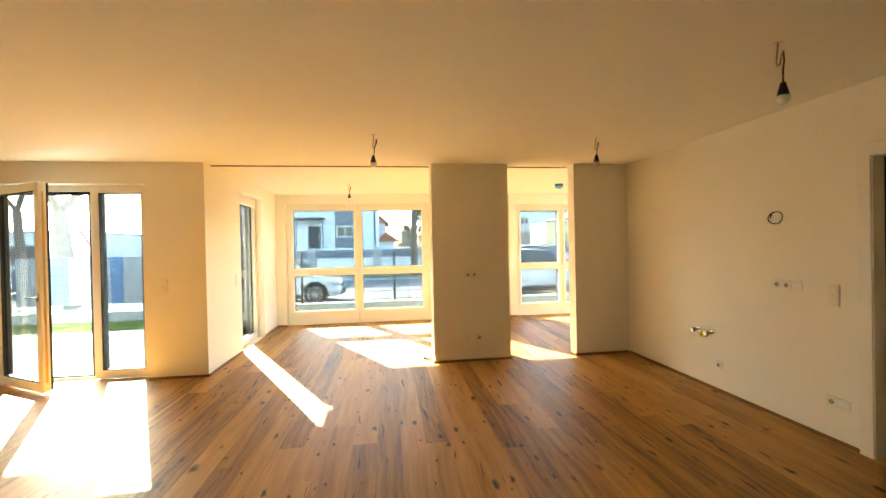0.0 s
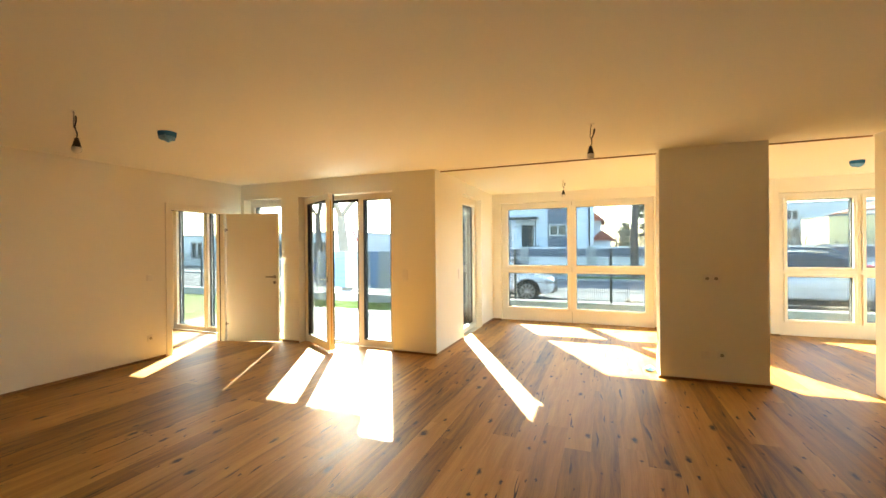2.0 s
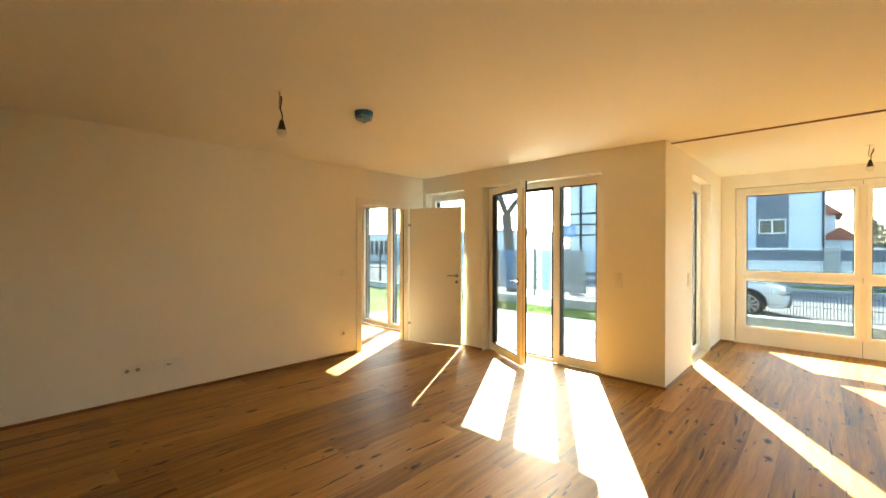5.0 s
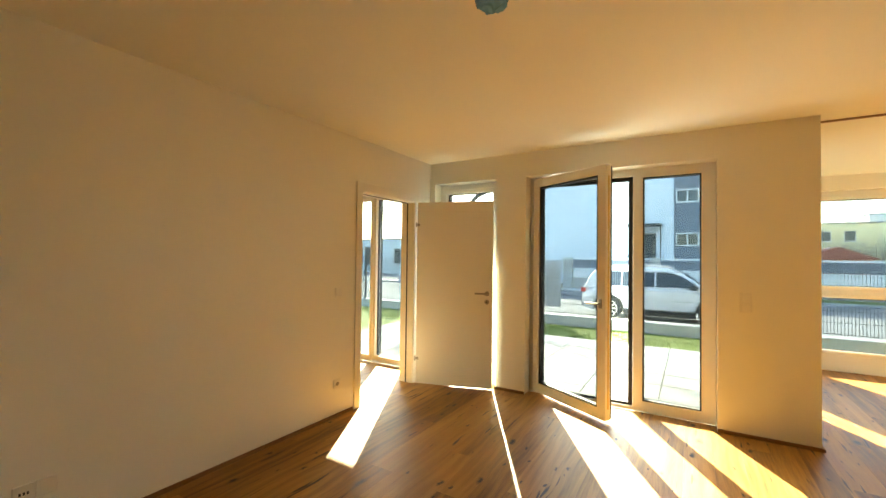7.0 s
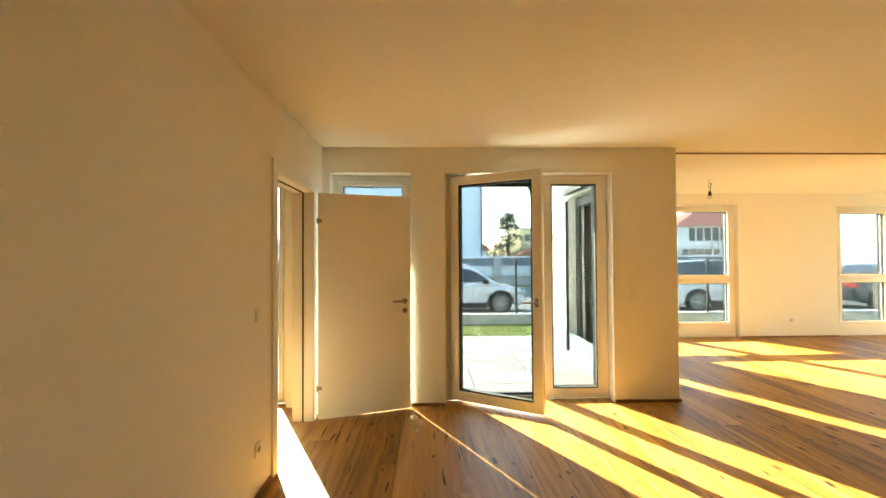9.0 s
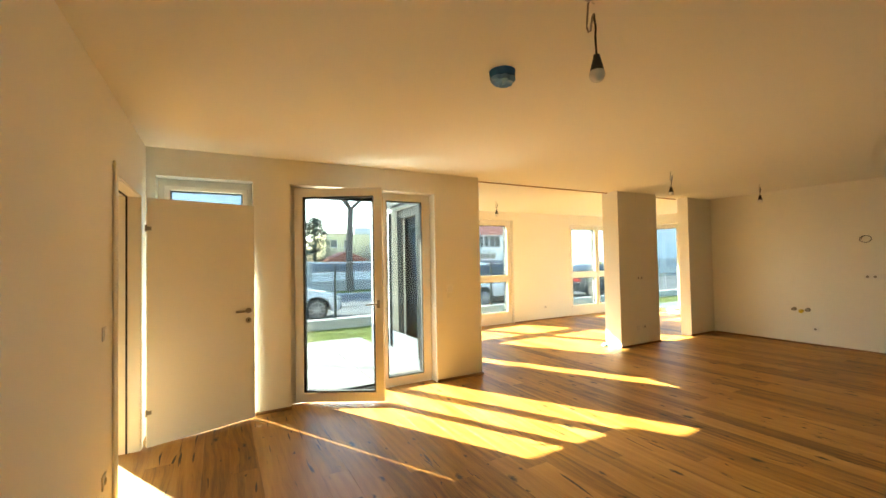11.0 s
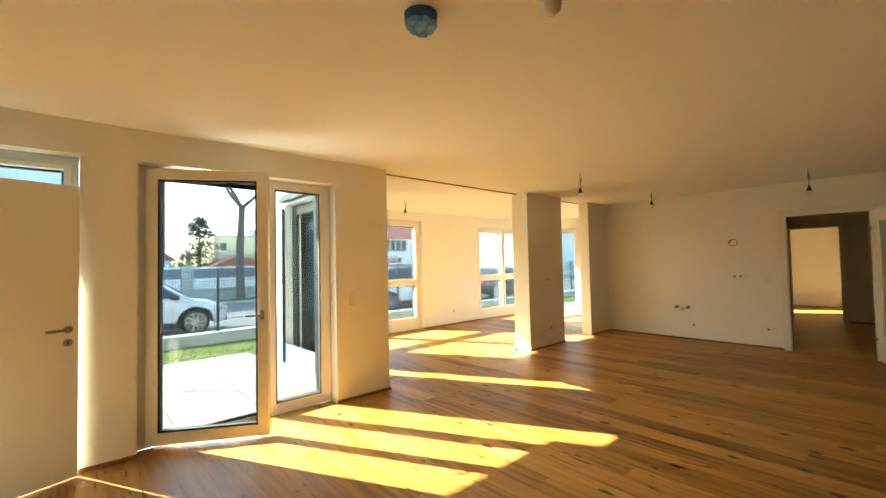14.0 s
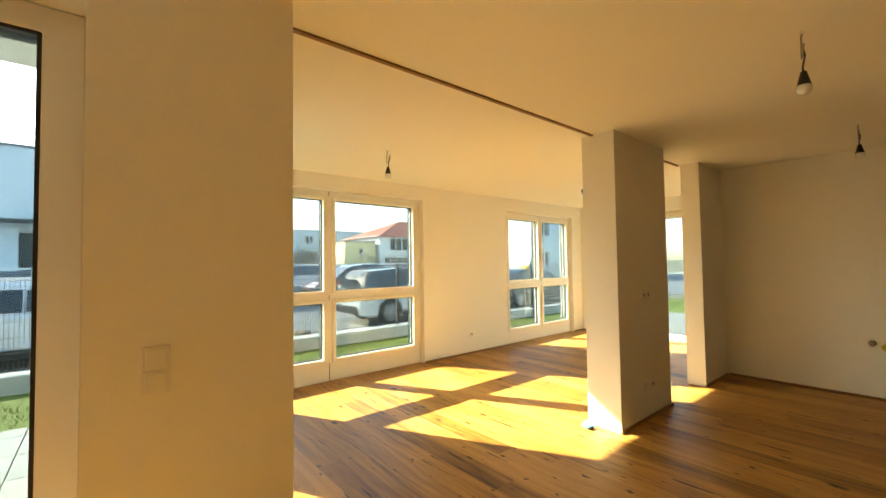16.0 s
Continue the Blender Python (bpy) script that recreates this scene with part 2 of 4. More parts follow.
# ---- mesh helpers ----
def mesh_ob(name, bm, mat, parent=None, at=(0, 0, 0), smooth=False):
    """An object from a bmesh in world coordinates, with its origin moved to at."""
    bmesh.ops.recalc_face_normals(bm, faces=bm.faces)
    bmesh.ops.translate(bm, verts=bm.verts, vec=-Vector(at))
    me = bpy.data.meshes.new(name)
    if smooth:
        for fc in bm.faces:
            fc.smooth = True
    bm.to_mesh(me); bm.free()
    me.materials.append(mat)
    ob = new(name, me)
    if parent is None:
        ob.location = at
    else:
        ob.parent = parent
        up, p = Vector((0, 0, 0)), parent
        while p is not None:
            up += p.location
            p = p.parent
        ob.location = Vector(at) - up
    return ob


def add_box(bm, x0, x1, y0, y1, z0, z1):
    v = [bm.verts.new(c) for c in ((x0, y0, z0), (x1, y0, z0), (x1, y1, z0), (x0, y1, z0), (x0, y0, z1), (x1, y0, z1), (x1, y1, z1), (x0, y1, z1))]
    return [bm.faces.new([v[i] for i in q]) for q in ((3, 2, 1, 0), (4, 5, 6, 7), (0, 1, 5, 4), (1, 2, 6, 5), (2, 3, 7, 6), (3, 0, 4, 7))]


def bevelled(bm, w, seg=1):
    bmesh.ops.bevel(bm, geom=list(bm.edges), offset=w, segments=seg, affect="EDGES", clamp_overlap=True)


def box(name, x0, x1, y0, y1, z0, z1, mat, parent=None, bevel=0.0, seg=1):
    bm = bmesh.new()
    add_box(bm, x0, x1, y0, y1, z0, z1)
    if bevel:
        bevelled(bm, bevel, seg)
    return mesh_ob(name, bm, mat, parent, ((x0 + x1) / 2, (y0 + y1) / 2, z0))


def empty(name, at):
    ob = new(name)
    ob.location = at
    ob.empty_display_size = 0.1
    return ob


def plate_bm(axis, u0, u1, v0, v1, d0, d1, holes):
    """A slab with rectangular holes through it. axis x: spans x and z, thick in y; y: spans y and z, thick in x; z: spans x and y, thick in z."""
    us = sorted({u0, u1, *[min(max(h[i], u0), u1) for h in holes for i in (0, 1)]})
    vs = sorted({v0, v1, *[min(max(h[i], v0), v1) for h in holes for i in (2, 3)]})
    put = {"x": lambda u, v, d: (u, d, v), "y": lambda u, v, d: (d, u, v), "z": lambda u, v, d: (u, v, d)}[axis]
    solid = {}
    for i in range(len(us) - 1):
        for j in range(len(vs) - 1):
            cu, cv = (us[i] + us[i + 1]) / 2, (vs[j] + vs[j + 1]) / 2
            solid[i, j] = not any(h[0] < cu < h[1] and h[2] < cv < h[3] for h in holes)
    bm = bmesh.new()
    cache = {}

    def vert(i, j, d):
        if (i, j, d) not in cache:
            cache[i, j, d] = bm.verts.new(put(us[i], vs[j], d))
        return cache[i, j, d]
    for (i, j), s in solid.items():
        if not s:
            continue
        for d in (d0, d1):
            bm.faces.new([vert(*q, d) for q in ((i, j), (i + 1, j), (i + 1, j + 1), (i, j + 1))])
        for (a, b2, other) in (((i, j), (i + 1, j), (i, j - 1)), ((i + 1, j), (i + 1, j + 1), (i + 1, j)), ((i + 1, j + 1), (i, j + 1), (i, j + 1)), ((i, j + 1), (i, j), (i - 1, j))):
            if not solid.get(other, False):
                bm.faces.new([vert(*a, d0), vert(*b2, d0), vert(*b2, d1), vert(*a, d1)])
    return bm


def plate(name, axis, u0, u1, v0, v1, d0, d1, holes, mat, parent=None, bevel=0.0):
    bm = plate_bm(axis, u0, u1, v0, v1, d0, d1, holes)
    if bevel:
        bmesh.ops.recalc_face_normals(bm, faces=bm.faces)
        sharp = [e for e in bm.edges if len(e.link_faces) == 2 and e.calc_face_angle(0) > 0.5]
        bmesh.ops.bevel(bm, geom=sharp, offset=bevel, segments=1, affect="EDGES", clamp_overlap=True)
    c = {"x": ((u0 + u1) / 2, (d0 + d1) / 2, v0), "y": ((d0 + d1) / 2, (u0 + u1) / 2, v0), "z": ((u0 + u1) / 2, (v0 + v1) / 2, d0)}[axis]
    return mesh_ob(name, bm, mat, parent, c)


def add_cyl(bm, a, b, r0, r1=None, seg=12, caps=True):
    a, b = Vector(a), Vector(b)
    r1 = r0 if r1 is None else r1
    m = Matrix.Translation((a + b) / 2) @ (b - a).to_track_quat("Z", "Y").to_matrix().to_4x4()
    bmesh.ops.create_cone(bm, cap_ends=caps, segments=seg, radius1=r0, radius2=r1, depth=(b - a).length, matrix=m)


def tube(name, pts, r, mat, parent=None, at=None, seg=6):
    """A bent wire or rod through the points."""
    bm = bmesh.new()
    rings = []
    pts = [Vector(p) for p in pts]
    for i, p in enumerate(pts):
        d = (pts[min(i + 1, len(pts) - 1)] - pts[max(i - 1, 0)]).normalized()
        q = d.to_track_quat("Z", "Y")
        rings.append([bm.verts.new(p + q @ Vector((r * math.cos(k * math.tau / seg), r * math.sin(k * math.tau / seg), 0))) for k in range(seg)])
    for r0, r1 in zip(rings, rings[1:]):
        for k in range(seg):
            bm.faces.new([r0[k], r0[(k + 1) % seg], r1[(k + 1) % seg], r1[k]])
    bm.faces.new(rings[0]); bm.faces.new(rings[-1])
    return mesh_ob(name, bm, mat, parent, pts[0] if at is None else at, smooth=True)


# ---- the flat: setting ----
H = 2.53           # ceiling height
S = -2.6           # south wall
WX, EX = -5.63, 3.225
NY = 5.08          # terrace wall
BW, BN, BE = -2.11, 8.08, 4.95   # north room: west, north and east faces
GY = 5.25          # plane of the panes in the terrace wall


def setting(ob, label, category):
    return tagged(ob, label, category, kind="structure")


def wall(name, axis, u0, u1, d0, d1, holes=(), z0=-0.2, z1=2.75, mat=None, label="plain plastered wall painted warm white"):
    return setting(plate(name, axis, u0, u1, z0, z1, d0, d1, [(h[0], h[1], h[2], h[3]) for h in holes], mat or PAINT), label, "wall")


TD = (-4.43, -2.76, -0.02, 2.28)     # terrace door opening
NWIN = (-5.56, -4.77, -0.02, 2.28)   # narrow window behind the room door
WROOM = (-7.5, -5.98, -0.02, 2.28)
wall("wall_terrace", "x", -9.2, BW, NY, NY + 0.34, [TD, NWIN, WROOM])
BAYW = (6.22, 7.3, -0.02, 2.34)
wall("wall_bay_west", "y", NY + 0.34, BN + 0.3, BW - 0.32, BW, [BAYW])
BAY = (-1.93, 0.83, -0.02, 2.34)
WIN2 = (2.62, 4.62, -0.02, 2.3)
wall("wall_north", "x", BW, BE + 0.3, BN, BN + 0.3, [BAY, WIN2])
EDOOR = (5.75, 7.85, -0.02, 2.28)
wall("wall_north_room_east", "y", 5.08, BN, BE, BE + 0.3, [EDOOR])
wall("wall_column", "x", 0.58, 1.577, NY, NY + 0.3, z0=-0.1, z1=H, label="free-standing plastered wall pier between two openings")
wall("wall_kitchen_return", "x", 2.472, BE, 5.06, 5.25, z0=-0.1, z1=H)
HALL = (1.36, 2.27, -0.02, 2.04)
wall("wall_east", "y", S, 5.06, EX, EX + 0.18, [HALL])
WDOOR = (3.88, 4.76, -0.02, 2.05)
wall("wall_west", "y", S, NY, WX - 0.16, WX, [WDOOR])
wall("wall_south", "x", -9.2, 10.6, S - 0.2, S)
wall("wall_west_room", "y", S, NY, -9.2, -9.0)
# hall and the room beyond it
wall("wall_hall_left", "x", EX + 0.18, 7.2, 2.98, 3.1, [(4.6, 5.4, -0.02, 2.04)])
wall("wall_hall_right", "x", EX + 0.18, 7.2, 0.9, 1.02)
wall("wall_hall_end", "y", 0.9, 3.1, 7.2, 7.36, [(1.93, 2.78, -0.02, 2.04)])
wall("wall_far_room_east", "y", S, 4.6, 10.3, 10.5)
wall("wall_far_room_north", "x", 7.2, 10.5, 4.4, 4.7, [(7.5, 8.45, -0.02, 2.25)])
wall("wall_cupboard_back", "x", EX + 0.18, 7.2, 3.6, 3.7)
wall("wall_far_room_west", "y", 3.1, 4.4, 7.2, 7.36)
setting(box("ceiling", -9.2, 10.6, S - 0.2, NY + 0.3, H, H + 0.25, CEIL), "smooth plaster ceiling painted warm white", "ceiling")
setting(box("ceiling_north_room", BW - 0.3, BE + 0.3, NY + 0.3, BN + 0.3, H, H + 0.25, CEIL), "smooth plaster ceiling painted warm white", "ceiling")
setting(box("floor", -9.2, 10.6, S - 0.2, NY + 0.02, -0.35, -0.022, CONC), "screed under the oak boards", "floor")
setting(box("floor_north_room", BW, BE + 0.05, NY + 0.02, BN + 0.1, -0.35, -0.022, CONC), "screed under the oak boards", "floor")
# the joint in the ceiling over the two openings: brown strips imitate its shadow gap
for a, b2 in ((BW, 0.58), (1.577, 2.472)):
    setting(box("trim", a + 0.003, b2 - 0.003, 5.262, 5.29, H - 0.012, H + 0.01, SKIRT, bevel=0.002), "narrow brown strip standing for the shadow gap in the ceiling joint across the opening", "ceiling strip")


def skirting(x0, y0, x1, y1, side):
    """A low oak strip along a wall; side: the way it stands out of the wall."""
    t, hh = 0.018, 0.028
    dx, dy = side
    if y0 == y1:
        ob = box("baseboard", x0, x1, min(y0, y0 + dy * t), max(y0, y0 + dy * t), 0.0, hh, SKIRT, bevel=0.004)
    else:
        ob = box("baseboard", min(x0, x0 + dx * t), max(x0, x0 + dx * t), y0, y1, 0.0, hh, SKIRT, bevel=0.004)
    setting(ob, "low oak skirting strip at the foot of the wall", "baseboard")


skirting(WX, S, WX, 3.8, (1, 0)); skirting(WX + 0.02, S, EX - 0.02, S, (0, 1))
skirting(-4.77, NY, -4.43, NY, (0, -1)); skirting(-2.76, NY, BW + 0.018, NY, (0, -1))
skirting(BW, NY, BW, 6.22, (1, 0)); skirting(BW, 7.3, BW, BN, (1, 0))
skirting(BW + 0.02, BN, -1.93, BN, (0, -1)); skirting(0.83, BN, 2.62, BN, (0, -1)); skirting(4.62, BN, BE - 0.02, BN, (0, -1))
skirting(0.562, NY, 1.595, NY, (0, -1)); skirting(2.454, 5.06, EX - 0.02, 5.06, (0, -1))
skirting(EX, 2.34, EX, 5.04, (-1, 0)); skirting(EX, S, EX, 1.29, (-1, 0)); skirting(1.577, NY, 1.577, 5.38, (1, 0))
skirting(10.3, S, 10.3, 4.4, (-1, 0)); skirting(7.2, 1.02, 7.2, 1.85, (-1, 0)); skirting(7.2, 2.86, 7.2, 2.96, (-1, 0)); skirting(5.48, 2.98, 7.18, 2.98, (0, -1))
skirting(BE, 5.25, BE, 5.75, (-1, 0)); skirting(BE, 7.85, BE, BN, (-1, 0))


# ---- windows and doors ----
def window(name, axis, opening, plane, inward, panes, label, depth=0.08, sash=0.045):
    """A white frame in an opening with panes (u0, u1, z0, z1). plane: where the glass lies; inward: +1 or -1, the way the room lies."""
    u0, u1, z0, z1 = opening
    z0 = 0.0
    cd, cu = plane, (u0 + u1) / 2
    at = (cu, cd, z0) if axis == "x" else (cd, cu, z0)
    root = setting(empty(name, at), label, "window")
    lo, hi = sorted((plane - inward * 0.045, plane + inward * (depth - 0.045)))
    plate("frame", axis, u0 + 0.003, u1 - 0.003, z0, z1 - 0.003, lo, hi, panes, PVC, root, bevel=0.004)
    o0, o1 = sorted((plane - inward * 0.046, plane - inward * 0.08))
    plate("outer_shell", axis, u0 + 0.005, u1 - 0.005, z0 + 0.005, z1 - 0.005, o0, o1, panes, ANTH, root)
    for p in panes:
        s0, s1 = sorted((plane + inward * (depth - 0.045), plane + inward * (depth - 0.02)))
        plate("sash", axis, p[0] - sash, p[1] + sash, p[2] - sash, p[3] + sash, s0, s1, [p], PVC, root, bevel=0.005)
        g = 0.011
        s0, s1 = sorted((plane - inward * 0.012, plane + inward * 0.014))
        plate("gasket", axis, p[0] - 0.002, p[1] + 0.002, p[2] - 0.002, p[3] + 0.002, s0, s1, [(p[0] + g, p[1] - g, p[2] + g, p[3] - g)], GASKET, root)
        pane = plate("pane", axis, p[0], p[1], p[2], p[3], plane - 0.008, plane + 0.008, [], GLASS, root)
        pane.visible_shadow = False
    return root


# bay window, two columns over a low row
window("window_1", "x", BAY, 8.2, -1, [(-1.8, -0.65, 1.1, 2.22), (-0.49, 0.69, 1.1, 2.22), (-1.8, -0.65, 0.27, 0.95), (-0.49, 0.69, 0.27, 0.95)],
       "large white four-pane window reaching the floor")
for z0, z1 in ((0.01, 0.22), (0.98, 1.05), (2.27, 2.33)):
    box("unit_joint", -0.572, -0.568, 8.159, 8.1655, z0, z1, GASKET, bpy.data.objects["window_1"])
window("window_2", "x", WIN2, 8.2, -1, [(2.75, 3.57, 1.1, 2.18), (3.72, 4.5, 1.1, 2.18), (2.75, 3.57, 0.26, 0.95), (3.72, 4.5, 0.26, 0.95)],
       "white four-pane window reaching the floor")
window("window_3", "y", BAYW, -2.26, 1, [(6.33, 7.13, 0.1, 2.2)], "tall white glazed terrace door, closed")
window("window_4", "x", NWIN, GY, -1, [(-5.46, -4.858, 0.1, 2.17)], "narrow full-height white window behind the room door")
window("window_5", "y", EDOOR, 5.1, -1, [(5.87, 6.7, 0.1, 2.17), (6.86, 7.73, 0.1, 2.17)], "two-part white glazed door of the north room")
# out of view; opening added so that sun brightens the far room
window("window_6", "x", (7.5, 8.45, 0, 2.25), 4.5, -1, [(7.6, 8.35, 0.1, 2.15)], "unseen white window added to light the far room")

# terrace door: fixed light and an open leaf
td = setting(empty("door_1", (-3.6, GY, 0)), "white glazed terrace door with one leaf standing open", "door")
plate("frame", "x", TD[0] + 0.003, TD[1] - 0.003, 0.0, TD[3] - 0.003, GY - 0.035, GY + 0.045, [(-4.36, -3.42, 0.035, 2.21), (-3.335, -2.87, 0.1, 2.19)], PVC, td, bevel=0.004)
p = (-3.335, -2.87, 0.1, 2.19)
plate("gasket", "x", p[0] - 0.002, p[1] + 0.002, p[2] - 0.002, p[3] + 0.002, GY - 0.03, GY + 0.03, [(p[0] + 0.012, p[1] - 0.012, p[2] + 0.012, p[3] - 0.012)], GASKET, td)
plate("pane", "x", *p, GY - 0.008, GY + 0.008, [], GLASS, td).visible_shadow = False
plate("rebate_seal", "x", -4.362, -3.418, 0.036, 2.212, GY + 0.0, GY + 0.03, [(-4.325, -3.462, 0.055, 2.17)], GASKET, td)
plate("outer_shell", "x", -3.43, TD[1] - 0.005, 0.005, TD[3] - 0.005, GY + 0.046, GY + 0.09, [(-3.335, -2.87, 0.1, 2.19)], ANTH, td)
box("threshold", -4.36, -3.42, GY - 0.03, GY + 0.045, 0.0, 0.034, ANTH, td, bevel=0.004)
for zz in (0.45, 0.78, 1.12, 1.55, 1.95):
    box("strike_plate", -3.424, -3.416, GY - 0.03, GY - 0.006, zz, zz + 0.07, STEEL, td)
def local_plate(name, u0, u1, v0, v1, d0, d1, holes, mat, parent, bevel=0.0):
    bm = plate_bm("x", u0, u1, v0, v1, d0, d1, holes)
    if bevel:
        bmesh.ops.recalc_face_normals(bm, faces=bm.faces)
        bmesh.ops.bevel(bm, geom=[e for e in bm.edges if len(e.link_faces) == 2 and e.calc_face_angle(0) > 0.5], offset=bevel, segments=1, affect="EDGES", clamp_overlap=True)
    bmesh.ops.recalc_face_normals(bm, faces=bm.faces)
    me = bpy.data.meshes.new(name)
    bm.to_mesh(me); bm.free()
    me.materials.append(mat)
    ob = new(name, me)
    ob.parent = parent
    return ob


def terrace_leaf(parent, at, angle, W, Z0=0.03, Z1=2.245):
    """An inward opening glazed leaf; at: its hinge in the parent's frame; angle: degrees from +x."""
    leaf = empty("leaf", at)
    leaf.parent = parent
    leaf.rotation_euler = (0, 0, radians(angle))
    hole = (0.085, W - 0.09, Z0 + 0.095, Z1 - 0.085)
    local_plate("sash", 0, W, Z0, Z1, -0.02, 0.05, [hole], PVC, leaf, 0.006)
    local_plate("outer_shell", 0.008, W - 0.008, Z0 + 0.008, Z1 - 0.008, 0.05, 0.072, [(hole[0] - 0.005, hole[1] + 0.005, hole[2] - 0.005, hole[3] + 0.005)], GASKET, leaf)
    local_plate("gasket", hole[0] - 0.002, hole[1] + 0.002, hole[2] - 0.002, hole[3] + 0.002, -0.008, 0.045, [(hole[0] + 0.016, hole[1] - 0.016, hole[2] + 0.016, hole[3] - 0.016)], GASKET, leaf)
    local_plate("lock_strip", W, W + 0.002, Z0 + 0.1, Z1 - 0.1, 0.008, 0.026, [], BRASS, leaf)
    local_plate("pane", *hole, 0.01, 0.026, [], GLASS, leaf).visible_shadow = False
    bm = bmesh.new()
    add_box(bm, W - 0.065, W - 0.035, -0.03, -0.02, 0.99, 1.07)
    add_cyl(bm, (W - 0.05, -0.028, 1.03), (W - 0.05, -0.065, 1.03), 0.008)
    add_cyl(bm, (W - 0.045, -0.065, 1.03), (W - 0.17, -0.065, 1.028), 0.009)
    me = bpy.data.meshes.new("handle"); bm.to_mesh(me); bm.free(); me.materials.append(STEEL)
    new("handle", me).parent = leaf


terrace_leaf(td, (-4.365 + 3.6, -0.07, 0), -30.0, 0.922)
window("window_7", "x", WROOM, GY, -1, [(-7.36, -6.66, 0.09, 2.18), (-6.56, -6.09, 0.09, 2.18)], "two-part white glazed terrace door of the side room")


def door_case(name, axis, opening, faces, label):
    """A white lined doorway: jamb lining through the wall and flat casings on both faces."""
    u0, u1, z0, z1 = opening
    d0, d1 = faces
    mid = ((u0 + u1) / 2, (d0 + d1) / 2, 0) if axis == "x" else ((d0 + d1) / 2, (u0 + u1) / 2, 0)
    root = setting(empty(name, mid), label, "door frame")
    plate("lining", axis, u0 - 0.002, u1 + 0.002, 0.0, z1 + 0.002, d0 - 0.006, d1 + 0.006, [(u0 + 0.02, u1 - 0.02, -1, z1 - 0.02)], DOORW, root)
    for a, b3 in ((d0 - 0.016, d0 - 0.002), (d1 + 0.002, d1 + 0.016)):
        plate("casing", axis, u0 - 0.07, u1 + 0.07, 0.0, z1 + 0.07, a, b3, [(u0 + 0.012, u1 - 0.012, -1, z1 - 0.012)], DOORW, root, bevel=0.003)
    bm = plate_bm(axis, u0 + 0.018, u1 - 0.018, 0.0, z1 - 0.018, (d0 + d1) / 2 - 0.006, (d0 + d1) / 2 + 0.006, [(u0 + 0.028, u1 - 0.028, -1, z1 - 0.028)])
    mesh_ob("door_stop", bm, GASKET, root)
    return root


door_case("door_frame_1", "y", WDOOR, (WX - 0.16, WX), "white lined doorway with flat casing to the side room")
door_case("door_frame_2", "y", HALL, (EX, EX + 0.18), "white lined doorway with flat casing to the hall")
door_case("door_frame_3", "x", (4.6, 5.4, 0, 2.04), (2.98, 3.1), "white lined doorway in the hall wall")
door_case("door_frame_4", "y", (1.93, 2.78, 0, 2.04), (7.2, 7.36), "white lined doorway at the end of the hall")


def leaf_door(name, hinge, angle, width, glazed, label, height=2.03):
    """A flush door leaf on its hinge, with lever, rose and hinges; angle: degrees from +x."""
    root = tagged(empty(name, hinge), label, "door")
    root.rotation_euler = (0, 0, radians(angle))
    holes = [(0.17, width - 0.17, 0.36, height - 0.16)] if glazed else []
    local_plate("panel", 0, width, 0.01, height, -0.02, 0.02, holes, DOORW, root, 0.003)
    if glazed:
        h0 = holes[0]
        local_plate("pane", h0[0] - 0.004, h0[1] + 0.004, h0[2] - 0.004, h0[3] + 0.004, -0.005, 0.005, [], FROST, root)
        local_plate("glazing_bead", h0[0] - 0.012, h0[1] + 0.012, h0[2] - 0.012, h0[3] + 0.012, -0.024, 0.024, [(h0[0] + 0.006, h0[1] - 0.006, h0[2] + 0.006, h0[3] - 0.006)], DOORW, root, 0.002)
    bm = bmesh.new()
    for s in (1, -1):
        add_cyl(bm, (width - 0.06, s * 0.02, 1.03), (width - 0.06, s * 0.029, 1.03), 0.026, seg=20)
        add_cyl(bm, (width - 0.06, s * 0.028, 1.03), (width - 0.06, s * 0.068, 1.03), 0.009)
        add_cyl(bm, (width - 0.05, s * 0.066, 1.03), (width - 0.185, s * 0.066, 1.03), 0.01)
        add_cyl(bm, (width - 0.06, s * 0.02, 0.94), (width - 0.06, s * 0.027, 0.94), 0.026, seg=20)
    me = bpy.data.meshes.new("handle"); bm.to_mesh(me); bm.free(); me.materials.append(STEEL)
    new("handle", me).parent = root
    bm = bmesh.new()
    for s in (1, -1):
        add_box(bm, width - 0.065, width - 0.055, min(s * 0.027, s * 0.0285), max(s * 0.027, s * 0.0285), 0.93, 0.952)
    me = bpy.data.meshes.new("keyhole"); bm.to_mesh(me); bm.free(); me.materials.append(BLACKP)
    new("keyhole", me).parent = root
    bm = bmesh.new()
    for zz in (0.26, 1.75):
        add_cyl(bm, (-0.008, -0.028, zz), (-0.008, -0.028, zz + 0.055), 0.008)
        add_box(bm, -0.014, 0.03, -0.026, -0.0205, zz + 0.012, zz + 0.042)
    add_box(bm, width, width + 0.0015, -0.012, 0.012, 0.9, 1.13)
    me = bpy.data.meshes.new("hinge"); bm.to_mesh(me); bm.free(); me.materials.append(STEEL)
    new("hinge", me).parent = root
    return root


leaf_door("room_door", (-5.585, 4.765, 0), 17.6, 0.852, False, "plain white flush door leaf with steel lever, standing wide open")
leaf_door("hall_door", (3.19, 1.345, 0), 201.0, 0.92, True, "white door leaf with tall satin glass light, standing open")


